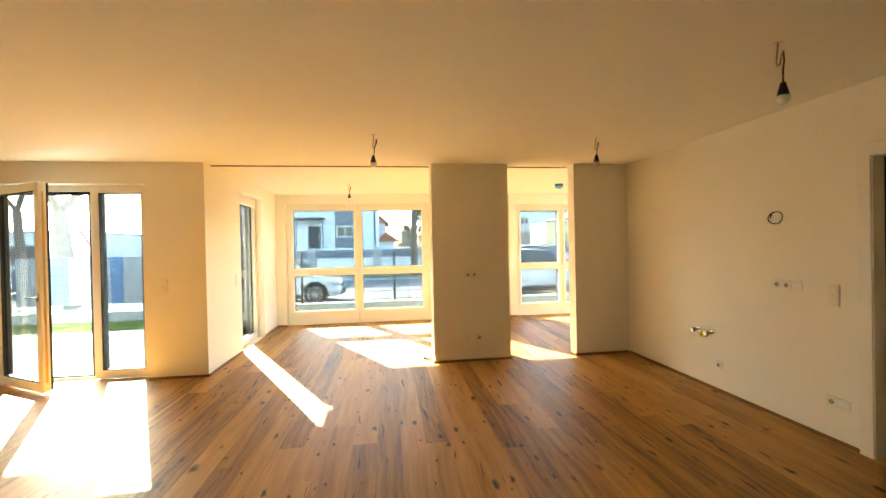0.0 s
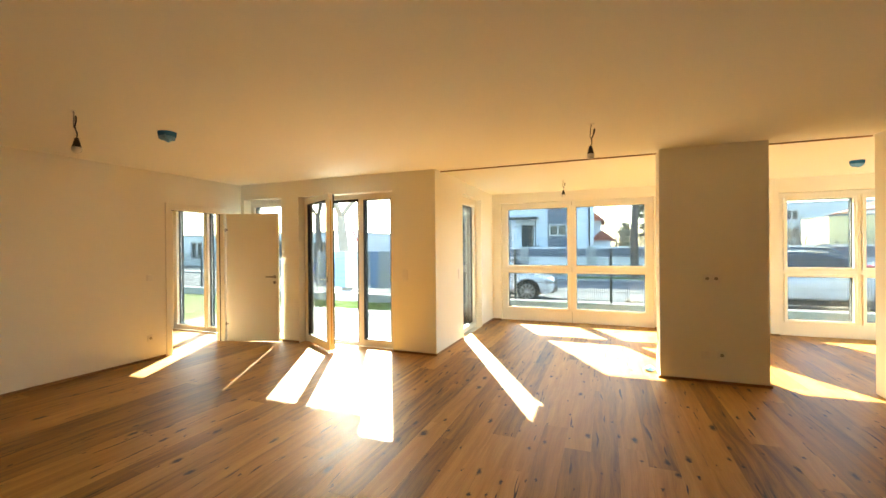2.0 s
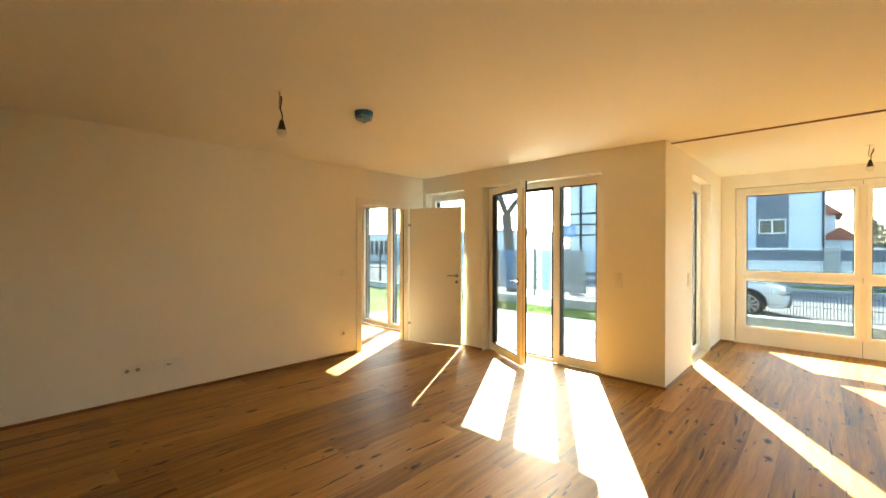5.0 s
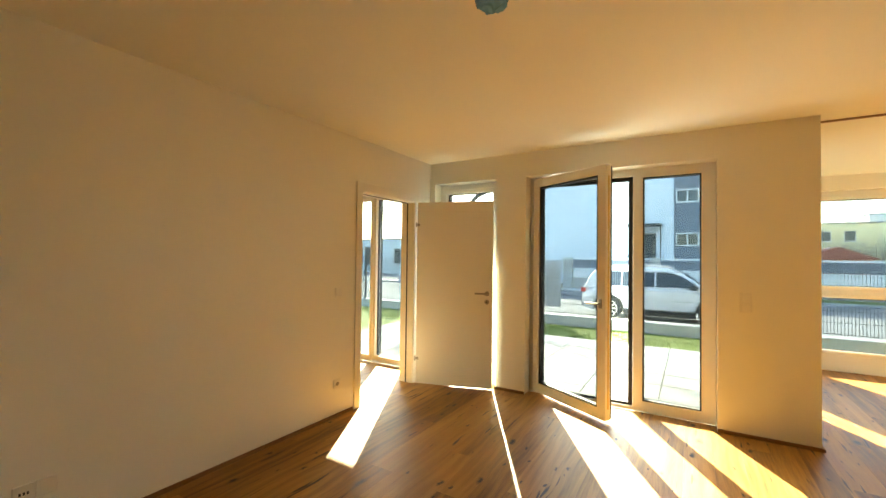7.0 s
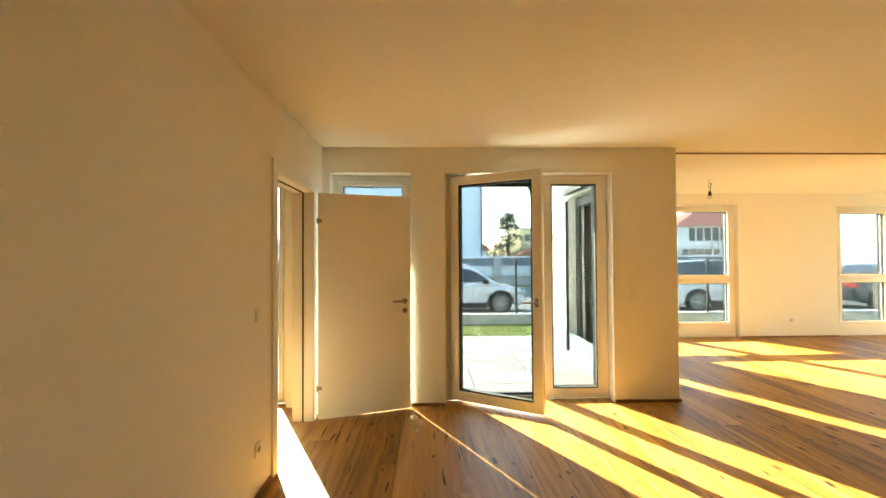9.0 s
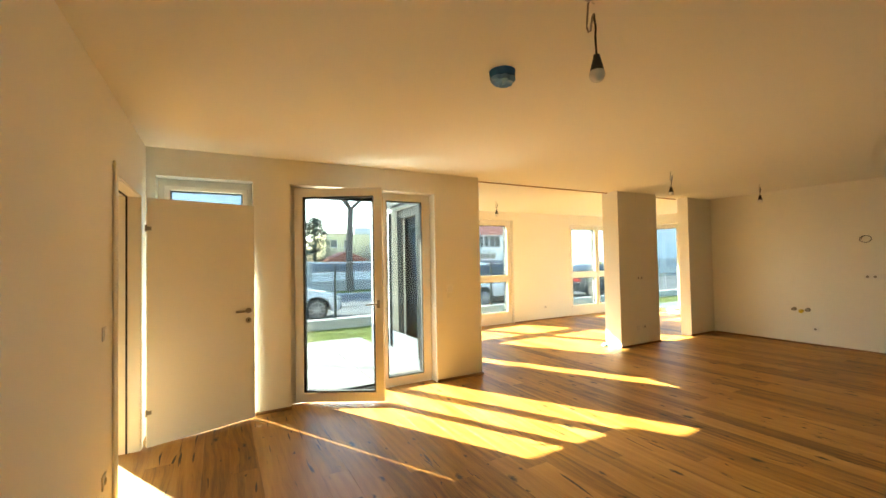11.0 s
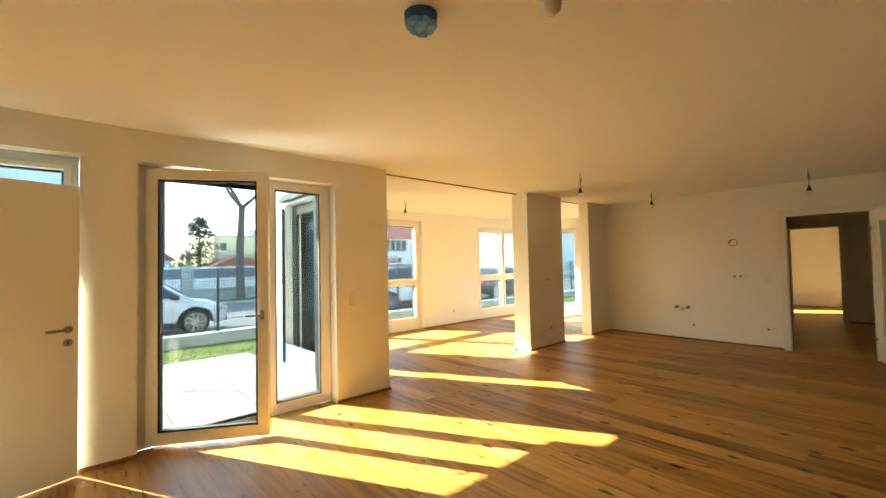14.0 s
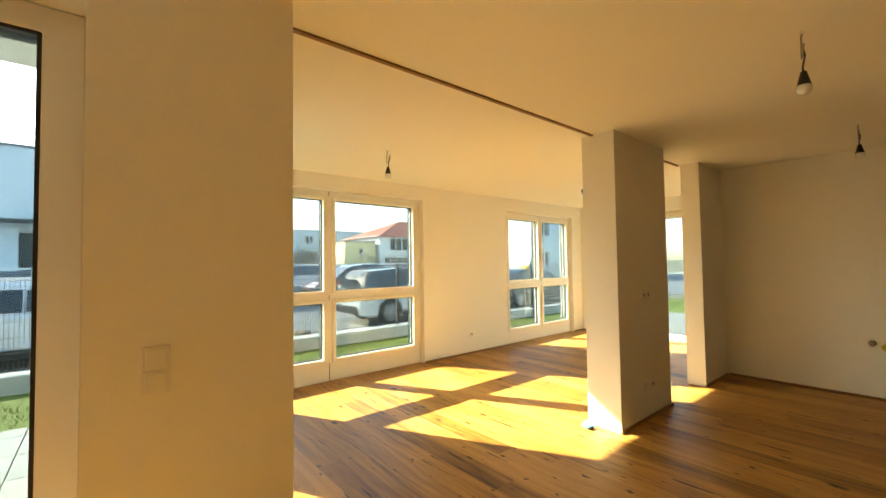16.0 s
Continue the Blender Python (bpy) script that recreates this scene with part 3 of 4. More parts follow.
# ---- fittings of the rooms ----
def pendant(x, y, drop, swing):
    """A bare bulb in a black holder on a twisted cable stub under the ceiling."""
    root = tagged(empty("pendant_bulb", (x, y, H)), "bare bulb in black holder hanging on a short twisted cable", "lamp", "bare ceiling bulbs")
    bm = bmesh.new()
    add_cyl(bm, (x - 0.03, y, H - 0.004), (x + 0.03, y, H - 0.004), 0.004, seg=8)
    add_cyl(bm, (x, y, H), (x, y, H - 0.006), 0.012, seg=12)
    mesh_ob("ceiling_hook", bm, PLASTIC, root, (x, y, H))
    zb = H - drop
    pts = []
    for i in range(22):
        s = i / 21
        w = 0.006 * math.sin(s * math.pi)
        pts.append((x + 0.026 * (1 - s) + swing * s + w * math.sin(s * 9), y + w * math.cos(s * 7), H - 0.045 - s * (drop - 0.125)))
    tube("cable", pts, 0.0045, BLACKP, root, (x, y, H))
    loop = [(x - 0.004, y, H - 0.005)] + [(x - 0.004 - 0.002 * k, y + 0.004, H - 0.02 - 0.018 * k) for k in range(6)]
    loop += [(x - 0.006, y + 0.004, H - 0.128), (x + 0.008, y + 0.004, H - 0.118), (x + 0.012, y + 0.003, H - 0.09), (x + 0.018, y, H - 0.055), (x + 0.026, y, H - 0.045)]
    tube("cable", loop, 0.0042, material_grey, root, (x, y, H))
    bx = x + swing
    bm = bmesh.new()
    add_cyl(bm, (bx, y, zb + 0.064), (bx, y, zb + 0.084), 0.016, 0.013, seg=16)
    add_cyl(bm, (bx, y, zb + 0.016), (bx, y, zb + 0.064), 0.029, 0.017, seg=16)
    mesh_ob("bulb_holder", bm, BLACKP, root, (bx, y, zb))
    bm = bmesh.new()
    bmesh.ops.create_uvsphere(bm, u_segments=16, v_segments=10, radius=0.032, matrix=Matrix.Translation((bx, y, zb + 0.002)))
    mesh_ob("bulb", bm, BULB, root, (bx, y, zb), smooth=True)


material_grey = material("grey_cable", (0.35, 0.32, 0.28), 0.5, fine=0.1)
for x, y, d, sw in ((-3.72, 1.84, 0.3, 0.035), (-0.08, 3.77, 0.28, -0.01), (2.09, 3.75, 0.26, 0.0), (2.11, 1.86, 0.3, 0.02), (-0.59, 6.76, 0.25, 0.0)):
    pendant(x, y, d, sw)


def detector(x, y):
    root = tagged(empty("smoke_detector", (x, y, H)), "round ceiling detector wrapped in crumpled blue protective film", "detector", "wrapped ceiling detectors")
    bm = bmesh.new()
    add_cyl(bm, (x, y, H), (x, y, H - 0.04), 0.074, 0.07, seg=28)
    mesh_ob("base", bm, BLUEFILM, root, (x, y, H))
    bm = bmesh.new()
    bmesh.ops.create_uvsphere(bm, u_segments=24, v_segments=12, radius=0.066, matrix=Matrix.Translation((x, y, H - 0.04)) @ Matrix.Diagonal((1, 1, 0.62, 1)))
    for v in bm.verts:
        v.co += Vector((noise.noise(v.co * 40), noise.noise(v.co * 40 + Vector((5, 0, 0))), noise.noise(v.co * 35))) * 0.018
    mesh_ob("film", bm, FOIL, root, (x, y, H))


detector(-3.66, 2.51); detector(3.02, 6.79)


def fitting(kind, axis, u, z, face, out, vertical=False, count=1):
    """Sockets and switches on a wall: count gangs of 0.08 m."""
    names = {"socket": ("power_socket", "white wall power socket", "socket"), "switch": ("light_switch", "white wall light switch", "switch"), "data": ("data_outlet", "white wall data outlet", "socket"), "blank": ("blank_cover", "white blank wall cover plate", "cover plate")}[kind]
    P = (lambda uu, zz, d: (uu, face + out * d, zz)) if axis == "x" else (lambda uu, zz, d: (face + out * d, uu, zz))
    root = tagged(empty(names[0], P(u, z, 0)), names[1], names[2], "wall outlets and switches")

    def slab(name, a0, a1, b0, b1, d0, d1, mat, bev):
        p0, p1 = P(a0, b0, d0), P(a1, b1, d1)
        lo, hi = [min(a, b) for a, b in zip(p0, p1)], [max(a, b) for a, b in zip(p0, p1)]
        box(name, lo[0], hi[0], lo[1], hi[1], lo[2], hi[2], mat, root, bevel=bev)
    for k in range(count):
        uu, zz = (u, z - k * 0.081) if vertical else (u + k * 0.081, z)
        slab("cover", uu - 0.04, uu + 0.04, zz - 0.04, zz + 0.04, 0.0, 0.009, PLASTIC, 0.003)
        if kind == "socket":
            bm = bmesh.new()
            add_cyl(bm, P(uu, zz, 0.0085), P(uu, zz, 0.0125), 0.022, seg=24)
            mesh_ob("insert_ring", bm, PLASTIC, root, P(uu, zz, 0))
            # raised grey disc paints the shade inside the socket well
            bm = bmesh.new()
            add_cyl(bm, P(uu, zz, 0.0122), P(uu, zz, 0.0132), 0.0185, seg=24)
            mesh_ob("insert", bm, socket_shade, root, P(uu, zz, 0))
            bm = bmesh.new()
            for s in (-1, 1):
                add_cyl(bm, P(uu + s * 0.0095, zz, 0.013), P(uu + s * 0.0095, zz, 0.014), 0.003, seg=8)
            mesh_ob("pin_hole", bm, BLACKP, root, P(uu, zz, 0))
        elif kind == "switch":
            slab("rocker", uu - 0.03, uu + 0.03, zz - 0.03, zz + 0.03, 0.008, 0.0125, PLASTIC, 0.002)
        elif kind == "data":
            for s in (-1, 0, 1):
                slab("port", uu + s * 0.014 - 0.004, uu + s * 0.014 + 0.004, zz - 0.008, zz + 0.006, 0.0085, 0.0098, BLACKP, 0.0005)


socket_shade = material("socket_well_shade", (0.32, 0.3, 0.26), 0.45, fine=0.02)
for u in (1.29, 1.371):
    fitting("socket", "y", u, 0.29, WX, 1)
fitting("blank", "y", 1.47, 0.29, WX, 1); fitting("data", "y", 1.62, 0.29, WX, 1); fitting("blank", "y", 1.701, 0.29, WX, 1)
fitting("socket", "y", 3.6, 0.29, WX, 1); fitting("switch", "y", 3.6, 1.1, WX, 1)
fitting("switch", "x", -2.57, 1.12, NY, -1, vertical=True, count=2)
fitting("switch", "y", 6.02, 1.1, BW, 1, vertical=True, count=2)
for u in (1.03, 1.111):
    fitting("socket", "x", u, 1.11, NY, -1)
fitting("blank", "x", 1.01, 0.29, NY, -1); fitting("socket", "x", 1.16, 0.3, NY, -1)
for u in (2.93, 2.85):
    fitting("socket", "y", u, 1.11, EX, -1)
fitting("blank", "y", 2.765, 1.11, EX, -1)
fitting("socket", "y", 3.55, 0.26, EX, -1); fitting("socket", "y", 2.52, 0.29, EX, -1); fitting("blank", "y", 2.44, 0.29, EX, -1)
fitting("switch", "y", 2.5, 1.11, EX, -1, vertical=True, count=2)
fitting("socket", "x", 1.75, 0.3, BN, -1)

tap = tagged(empty("water_connection", (EX, 3.72, 0.54)), "brass and steel water valves with waste pipe stub", "valve")
for dy, mm in ((0.09, BRASSD), (-0.09, BRASSD)):
    bm = bmesh.new()
    add_cyl(bm, (EX, 3.72 + dy, 0.56), (EX - 0.008, 3.72 + dy, 0.56), 0.03, seg=20)
    add_cyl(bm, (EX, 3.72 + dy, 0.56), (EX - 0.07, 3.72 + dy, 0.56), 0.013)
    add_cyl(bm, (EX - 0.055, 3.72 + dy, 0.585), (EX - 0.055, 3.72 + dy, 0.535), 0.012)
    add_cyl(bm, (EX - 0.07, 3.72 + dy, 0.56), (EX - 0.085, 3.72 + dy, 0.56), 0.022, 0.02)
    mesh_ob("valve", bm, mm, tap, (EX, 3.72 + dy, 0.56))
bm = bmesh.new()
add_cyl(bm, (EX, 3.72, 0.53), (EX - 0.035, 3.72, 0.53), 0.03, seg=20)
add_cyl(bm, (EX - 0.02, 3.72, 0.53), (EX - 0.06, 3.71, 0.525), 0.024, 0.02, seg=16)
mesh_ob("waste_cap", bm, YELLOW, tap, (EX, 3.72, 0.53))
ring = [(EX - 0.012 - 0.004 * math.sin(k), 2.92 + 0.06 * math.cos(k * 0.42) + 0.004 * k * 0.3, 1.66 + 0.05 * math.sin(k * 0.42)) for k in range(20)]
loop = tagged(tube("cable_loop", [(EX + 0.005, 2.98, 1.7)] + ring, 0.004, BLACKP), "loop of loose cable standing out of the wall", "cable")

# crumpled film at the foot of the pier
bm = bmesh.new()
bmesh.ops.create_icosphere(bm, subdivisions=3, radius=0.05, matrix=Matrix.Translation((0.5, 5.33, 0.022)) @ Matrix.Diagonal((1.2, 1.0, 0.5, 1)))
for v in bm.verts:
    v.co += Vector([noise.noise(v.co * 30 + Vector((k * 7, 0, 0))) for k in range(3)]) * 0.022
    v.co.z = max(v.co.z, 0.002)
tagged(mesh_ob("crumpled_film", bm, FOIL, None, (0.5, 5.33, 0.0)), "crumpled scrap of clear film on the floor by the pier", "scrap")

# ---- outdoors ----
RD = -0.36   # road level


def outdoor(ob, label, category):
    return tagged(ob, label, category, kind="structure")


outdoor(plate("ground", "z", -1500, 1500, -1500, 1500, -2.4, RD - 0.02, [], EARTH), "open earth ground reaching the horizon", "ground")
outdoor(box("road", -200, 200, 11.9, 23.0, RD - 0.018, RD, ASPHALT), "grey asphalt street", "road")
outdoor(box("pavement", -200, 200, 23.0, 24.6, RD - 0.015, RD + 0.1, CONC, bevel=0.02), "far pavement with a raised kerb", "pavement")
outdoor(box("side_road", -40, -17, 23.0, 120, RD - 0.018, RD - 0.002, ASPHALT), "side street running away", "road")
# lawn, falling gently to the street
bm = bmesh.new()
nx, ny = 90, 24
grid = [[bm.verts.new((-24 + 40 * i / nx, 5.4 + 6.05 * j / ny, -0.17 - 0.11 * max(0, (j / ny - 0.5) * 2) + 0.02 * noise.noise(Vector((i * 0.5, j * 0.5, 0))))) for i in range(nx + 1)] for j in range(ny + 1)]
for j in range(ny):
    for i in range(nx):
        bm.faces.new([grid[j][i], grid[j][i + 1], grid[j + 1][i + 1], grid[j + 1][i]])
outdoor(mesh_ob("lawn", bm, GRASS, None, (0, 8, -0.16), smooth=True), "short green lawn in front of the terrace", "lawn")
bm = bmesh.new()
rng = random.Random(4)
for k in range(26000):
    x = rng.uniform(-12, 6)
    y = rng.uniform(9.2, 11.4) if x < -2.45 else rng.uniform(8.6, 11.4)
    if noise.noise(Vector((x * 1.2, y * 1.2, 3))) < -0.25:
        continue
    z = -0.175 - 0.11 * max(0, ((y - 5.4) / 6.05 - 0.5) * 2)
    hgt, a = rng.uniform(0.015, 0.05), rng.uniform(0, math.tau)
    dx, dy = math.cos(a) * 0.006, math.sin(a) * 0.006
    q = [bm.verts.new(c) for c in ((x - dx, y - dy, z), (x + dx, y + dy, z), (x + dy * 3 + dx * 0.2, y - dx * 3, z + hgt))]
    bm.faces.new(q)
tagged(mesh_ob("grass_blades", bm, BLADE, None, (0, 8, -0.07)), "short uneven green grass", "grass", kind="stuff")
outdoor(box("kerb_wall", -24, 16, 11.4, 11.75, -0.6, -0.03, CONC, bevel=0.012), "low pale concrete wall under the fence", "low wall")
outdoor(box("terrace_bed", -9.0, BW - 0.33, NY + 0.345, 9.15, -0.45, -0.167, CONC), "concrete bed under the terrace slabs", "terrace")
outdoor(box("plinth_strip", BW - 0.345, BW - 0.321, NY + 0.36, BN + 0.31, -0.25, 0.28, PLINTH), "grey plinth band along the outer wall", "plinth")
outdoor(box("plinth_strip", BW - 0.345, 0.0 + BW, BN + 0.302, BN + 0.325, -0.25, 0.28, PLINTH), "grey plinth band along the outer wall", "plinth")
outdoor(plate("outer_render", "y", NY + 0.342, BN + 0.318, -0.25, 2.75, BW - 0.335, BW - 0.3205, [(6.22, 7.3, -1, 2.34)], RENDERW), "white rendered outer face of the projecting room", "wall")
outdoor(box("outer_render", BW - 0.335, BE + 0.3, BN + 0.302, BN + 0.318, 2.345, 2.9, RENDERW), "white rendered outer face over the window", "wall")
# assumed overhang, its stepped edge placed to end the sun patches indoors
outdoor(box("sun_cut_slab", -4.02, BW - 0.34, NY + 0.345, 6.45, 2.5, 2.75, RENDERW, bevel=0.01), "white overhang slab added over the terrace to cut off the sun", "balcony")
outdoor(box("sun_cut_slab", -9.2, -4.023, NY + 0.345, 6.79, 2.5, 2.75, RENDERW, bevel=0.01), "white overhang slab added over the terrace to cut off the sun", "balcony")
for yy in (6.2, 7.33):
    ob = box("shutter_rail", BW - 0.375, BW - 0.338, yy - 0.02, yy + 0.02, 0.0, 2.3, ANTH, bevel=0.004)
    outdoor(ob, "dark aluminium sunshade guide rail", "rail")
outdoor(box("shutter_box", BW - 0.42, BW - 0.338, 6.18, 7.35, 2.38, 2.48, ANTH, bevel=0.006), "dark aluminium blind housing over the door", "blind box")
drain = tagged(empty("channel_drain", (-3.6, NY + 0.42, -0.02)), "steel grating channel in front of the terrace door", "drain")
bm = bmesh.new()
for k in range(70):
    add_box(bm, -4.6 + k * 0.028, -4.586 + k * 0.028, NY + 0.37, NY + 0.49, -0.15, -0.124)
for yy in (NY + 0.365, NY + 0.487):
    add_box(bm, -4.61, -2.6, yy, yy + 0.01, -0.16, -0.12)
mesh_ob("grating", bm, STEEL, drain, (-3.6, NY + 0.42, -0.02))


# fence on the low wall
def fence(x0, x1, y, z0, z1):
    root = tagged(empty("mesh_fence", ((x0 + x1) / 2, y, z0)), "dark grey welded wire mesh fence with square posts", "fence")
    bm = bmesh.new()
    k = x0
    while k <= x1:
        add_box(bm, k, k + 0.007, y, y + 0.007, z0 + 0.04, z1)
        k += 0.05
    for j in range(7):
        zz = z0 + 0.06 + j * (z1 - z0 - 0.08) / 6
        add_box(bm, x0, x1, y - 0.006, y, zz, zz + 0.008)
        add_box(bm, x0, x1, y + 0.007, y + 0.013, zz, zz + 0.008)
    tagged(mesh_ob("wire_mesh", bm, FENCE, root, ((x0 + x1) / 2, y, z0)), kind="stuff")
    k = -2.37 - 2.53 * 8
    while k < x1:
        if k > x0:
            box("post", k - 0.03, k + 0.03, y + 0.014, y + 0.06, z0 - 0.02, z1 + 0.06, FENCE, root, bevel=0.004)
        k += 2.53


fence(-24, 16, 11.56, -0.03, 1.36)
scr = tagged(empty("privacy_screen", (-7.6, 11.63, 0.2)), "white and pale blue sheeting tied to the wire fence", "screen")
for a, b2, mm in ((-9.4, -8.69, BANNER), (-8.68, -8.19, BANNERB), (-8.18, -7.22, BANNER), (-7.21, -6.9, BANNERB), (-6.89, -5.83, BANNER)):
    box("sheet", a, b2, 11.63, 11.642, 0.15, 1.37, mm, scr, bevel=0.003)


# ---- cars ----
def car(x, y, heading, paint, length=4.2, height=1.56, width=1.8, label="", sign=False, suv=True, upper=None, overhang=0.78):
    """A parked car; x, y: middle of its footprint on the road; heading: degrees of its nose from +x."""
    root = tagged(empty("car", (x, y, RD)), label, "car", "parked cars")
    root.rotation_euler = (0, 0, radians(heading))
    L, hw = length, width / 2
    r = 0.34 if suv else 0.31
    fx, rx = L / 2 - 0.82, -L / 2 + overhang

    def finish(name, bm, mat, smooth=True):
        bmesh.ops.recalc_face_normals(bm, faces=bm.faces)
        if smooth:
            for fc in bm.faces:
                fc.smooth = True
        me = bpy.data.meshes.new(name)
        bm.to_mesh(me); bm.free()
        me.materials.append(mat)
        if smooth:
            me.set_sharp_from_angle(angle=radians(35))
        ob = new(name, me)
        ob.parent = root
        return ob
    belt = height * 0.63
    # stations: x, bottom, shoulder height, half width
    st = [(-L / 2, 0.42, belt * 0.78, hw * 0.80), (-L / 2 + 0.06, 0.32, belt * 0.97, hw * 0.9), (-L / 2 + 0.3, 0.26, belt * 1.02, hw * 0.98), (rx, 0.25, belt * 1.02, hw), (0, 0.25, belt, hw),
          (fx - 0.45, 0.25, belt * 0.98, hw), (fx, 0.25, belt * 0.93, hw), (L / 2 - 0.42, 0.25, belt * 0.87, hw * 0.97), (L / 2 - 0.12, 0.27, belt * 0.76, hw * 0.88), (L / 2, 0.34, belt * 0.6, hw * 0.72)]
    fine = []
    for a, b in zip(st, st[1:]):
        n = max(1, round((b[0] - a[0]) / 0.07))
        fine += [tuple(a[i] + (b[i] - a[i]) * k / n for i in range(4)) for k in range(n)]
    fine.append(st[-1])
    bm = bmesh.new()
    rings = []
    for sx, zb, zs, w in fine:
        for wx in (fx, rx):
            d = abs(sx - wx)
            if d < r + 0.06:
                zb = max(zb, r + math.sqrt((r + 0.06) ** 2 - d * d))
        mid = max(zb + 0.02, 0.52 * zs + 0.1)
        half = [(w * 0.93, zb), (w, mid), (w * 0.975, zs * 0.9 + 0.02 if zs * 0.9 + 0.02 > mid else mid + 0.01), (w * 0.9, zs), (w * 0.45, zs + 0.03)]
        ring = [bm.verts.new((sx, yy, zz)) for yy, zz in half] + [bm.verts.new((sx, -yy, zz)) for yy, zz in reversed(half)]
        rings.append(ring)
    for a, b in zip(rings, rings[1:]):
        for k in range(len(a)):
            bm.faces.new([a[k], a[(k + 1) % len(a)], b[(k + 1) % len(a)], b[k]])
    bm.faces.new(rings[0]); bm.faces.new(rings[-1])
    finish("body", bm, paint)
    # cabin: a lofted shell with glass laid on its sides, front and back
    k0 = L / 4.2
    rear, lift = (-2.0, 0.32) if suv else (-1.75, 0.7)
    prof = [(rear * k0, belt), ((rear + lift * 0.45) * k0, belt + (height - belt) * 0.55), ((rear + lift) * k0, height - 0.07), (-0.85 * k0, height - 0.01), (-0.2 * k0, height), (0.25 * k0, height - 0.04), (0.55 * k0, height - 0.15), (1.2 * k0, belt * 0.97)]

    def top(x):
        for (xa, za), (xb, zb) in zip(prof, prof[1:]):
            if xa <= x <= xb:
                return za + (zb - za) * (x - xa) / (xb - xa)
        return belt

    def side(z):
        return hw * (0.93 - 0.2 * max(0.0, (z - belt) / (height - belt)) ** 1.2)
    bm = bmesh.new()
    rings = []
    for k in range(41):
        x = prof[0][0] + (prof[-1][0] - prof[0][0]) * k / 40
        zt = top(x)
        ze = max(belt - 0.05, zt - 0.06)
        half = [(side(belt), belt - 0.08), (side(ze), ze), (side(zt) - 0.05, zt), (side(zt) * 0.5, zt + 0.02)]
        rings.append([bm.verts.new((x, yy, zz)) for yy, zz in half] + [bm.verts.new((x, -yy, zz)) for yy, zz in reversed(half)])
    for a, b in zip(rings, rings[1:]):
        for k in range(len(a)):
            bm.faces.new([a[k], a[(k + 1) % len(a)], b[(k + 1) % len(a)], b[k]])
    bm.faces.new(rings[0]); bm.faces.new(rings[-1])
    finish("cabin", bm, upper or paint)
    bm = bmesh.new()
    for s in (1, -1):
        for xa, xb in (((rear + 0.5) * k0, -0.98 * k0), (-0.94 * k0, -0.12 * k0), (-0.07 * k0, 0.92 * k0)):
            n = 10
            row = []
            for k in range(n + 1):
                x = xa + (xb - xa) * k / n
                zl = belt + 0.025
                zh = max(zl + 0.012, min(top(x) - 0.1, height - 0.15))
                row.append((bm.verts.new((x, s * (side(zl) + 0.007), zl)), bm.verts.new((x, s * (side(zh) + 0.009), zh))))
            for a, b in zip(row, row[1:]):
                bm.faces.new([a[0], b[0], b[1], a[1]])
    for xa, xb in ((0.62 * k0, 1.16 * k0), ((rear + 0.03) * k0, (rear + lift - 0.04) * k0)):
        for k in range(6):
            q = [xa + (xb - xa) * (k + e) / 6 for e in (0, 1)]
            bm.faces.new([bm.verts.new((x, e * (side(top(x)) - 0.09), top(x) + 0.03)) for x, e in ((q[0], -1), (q[1], -1), (q[1], 1), (q[0], 1))])
    finish("window_glass", bm, CARGLASS, False)
    if suv:
        for s in (1, -1):
            bm = bmesh.new()
            xs = [(-1.45 + 1.75 * k / 8) * k0 for k in range(9)]
            for xa, xb in zip(xs, xs[1:]):
                add_cyl(bm, (xa, s * hw * 0.66, top(xa) + 0.045), (xb, s * hw * 0.66, top(xb) + 0.045), 0.014, seg=6)
            for x in (xs[0], xs[4], xs[8]):
                add_cyl(bm, (x, s * hw * 0.66, top(x) - 0.02), (x, s * hw * 0.66, top(x) + 0.045), 0.016, seg=6)
            finish("roof_rail", bm, RIM)
    bm = bmesh.new()
    for s in (1, -1):
        add_box(bm, rx + r + 0.07, fx - r - 0.07, s * hw * 0.985 - 0.02, s * hw * 0.985 + 0.015, 0.2, 0.36)
    add_box(bm, L / 2 - 0.12, L / 2 + 0.012, -hw * 0.7, hw * 0.7, 0.28, 0.46)
    add_box(bm, -L / 2 - 0.012, -L / 2 + 0.12, -hw * 0.78, hw * 0.78, 0.34, 0.56)
    add_box(bm, L / 2 - 0.04, L / 2 + 0.006, -hw * 0.5, hw * 0.5, 0.55, 0.64)
    for wx in (fx, rx):
        for s in (1, -1):
            for k in range(14):
                a0, a1 = math.pi * k / 14, math.pi * (k + 1) / 14
                pa = (wx + (r + 0.055) * math.cos(a0), s * hw * 0.985, r + (r + 0.055) * math.sin(a0))
                pb = (wx + (r + 0.055) * math.cos(a1), s * hw * 0.985, r + (r + 0.055) * math.sin(a1))
                add_cyl(bm, pa, pb, 0.03, seg=6)
            add_box(bm, wx - r - 0.02, wx + r + 0.02, min(s * 0.5, s * (hw - 0.12)), max(s * 0.5, s * (hw - 0.12)), 0.22, 2 * r + 0.02)
    finish("trim", bm, BLACKP, False)
    for s in (1, -1):
        for name, mat, q in (("headlamp", LENS, (L / 2 - 0.3, L / 2 - 0.02, hw * 0.55, hw * 0.9, belt * 0.62, belt * 0.74)), ("tail_lamp", TAIL, (-L / 2 - 0.01, -L / 2 + 0.16, hw * 0.5, hw * 0.915, belt * 0.78, belt * 0.93)), ("mirror", BLACKP, (0.72, 0.9, hw * 0.98, hw * 1.14, belt * 0.98, belt * 1.1))):
            bm = bmesh.new()
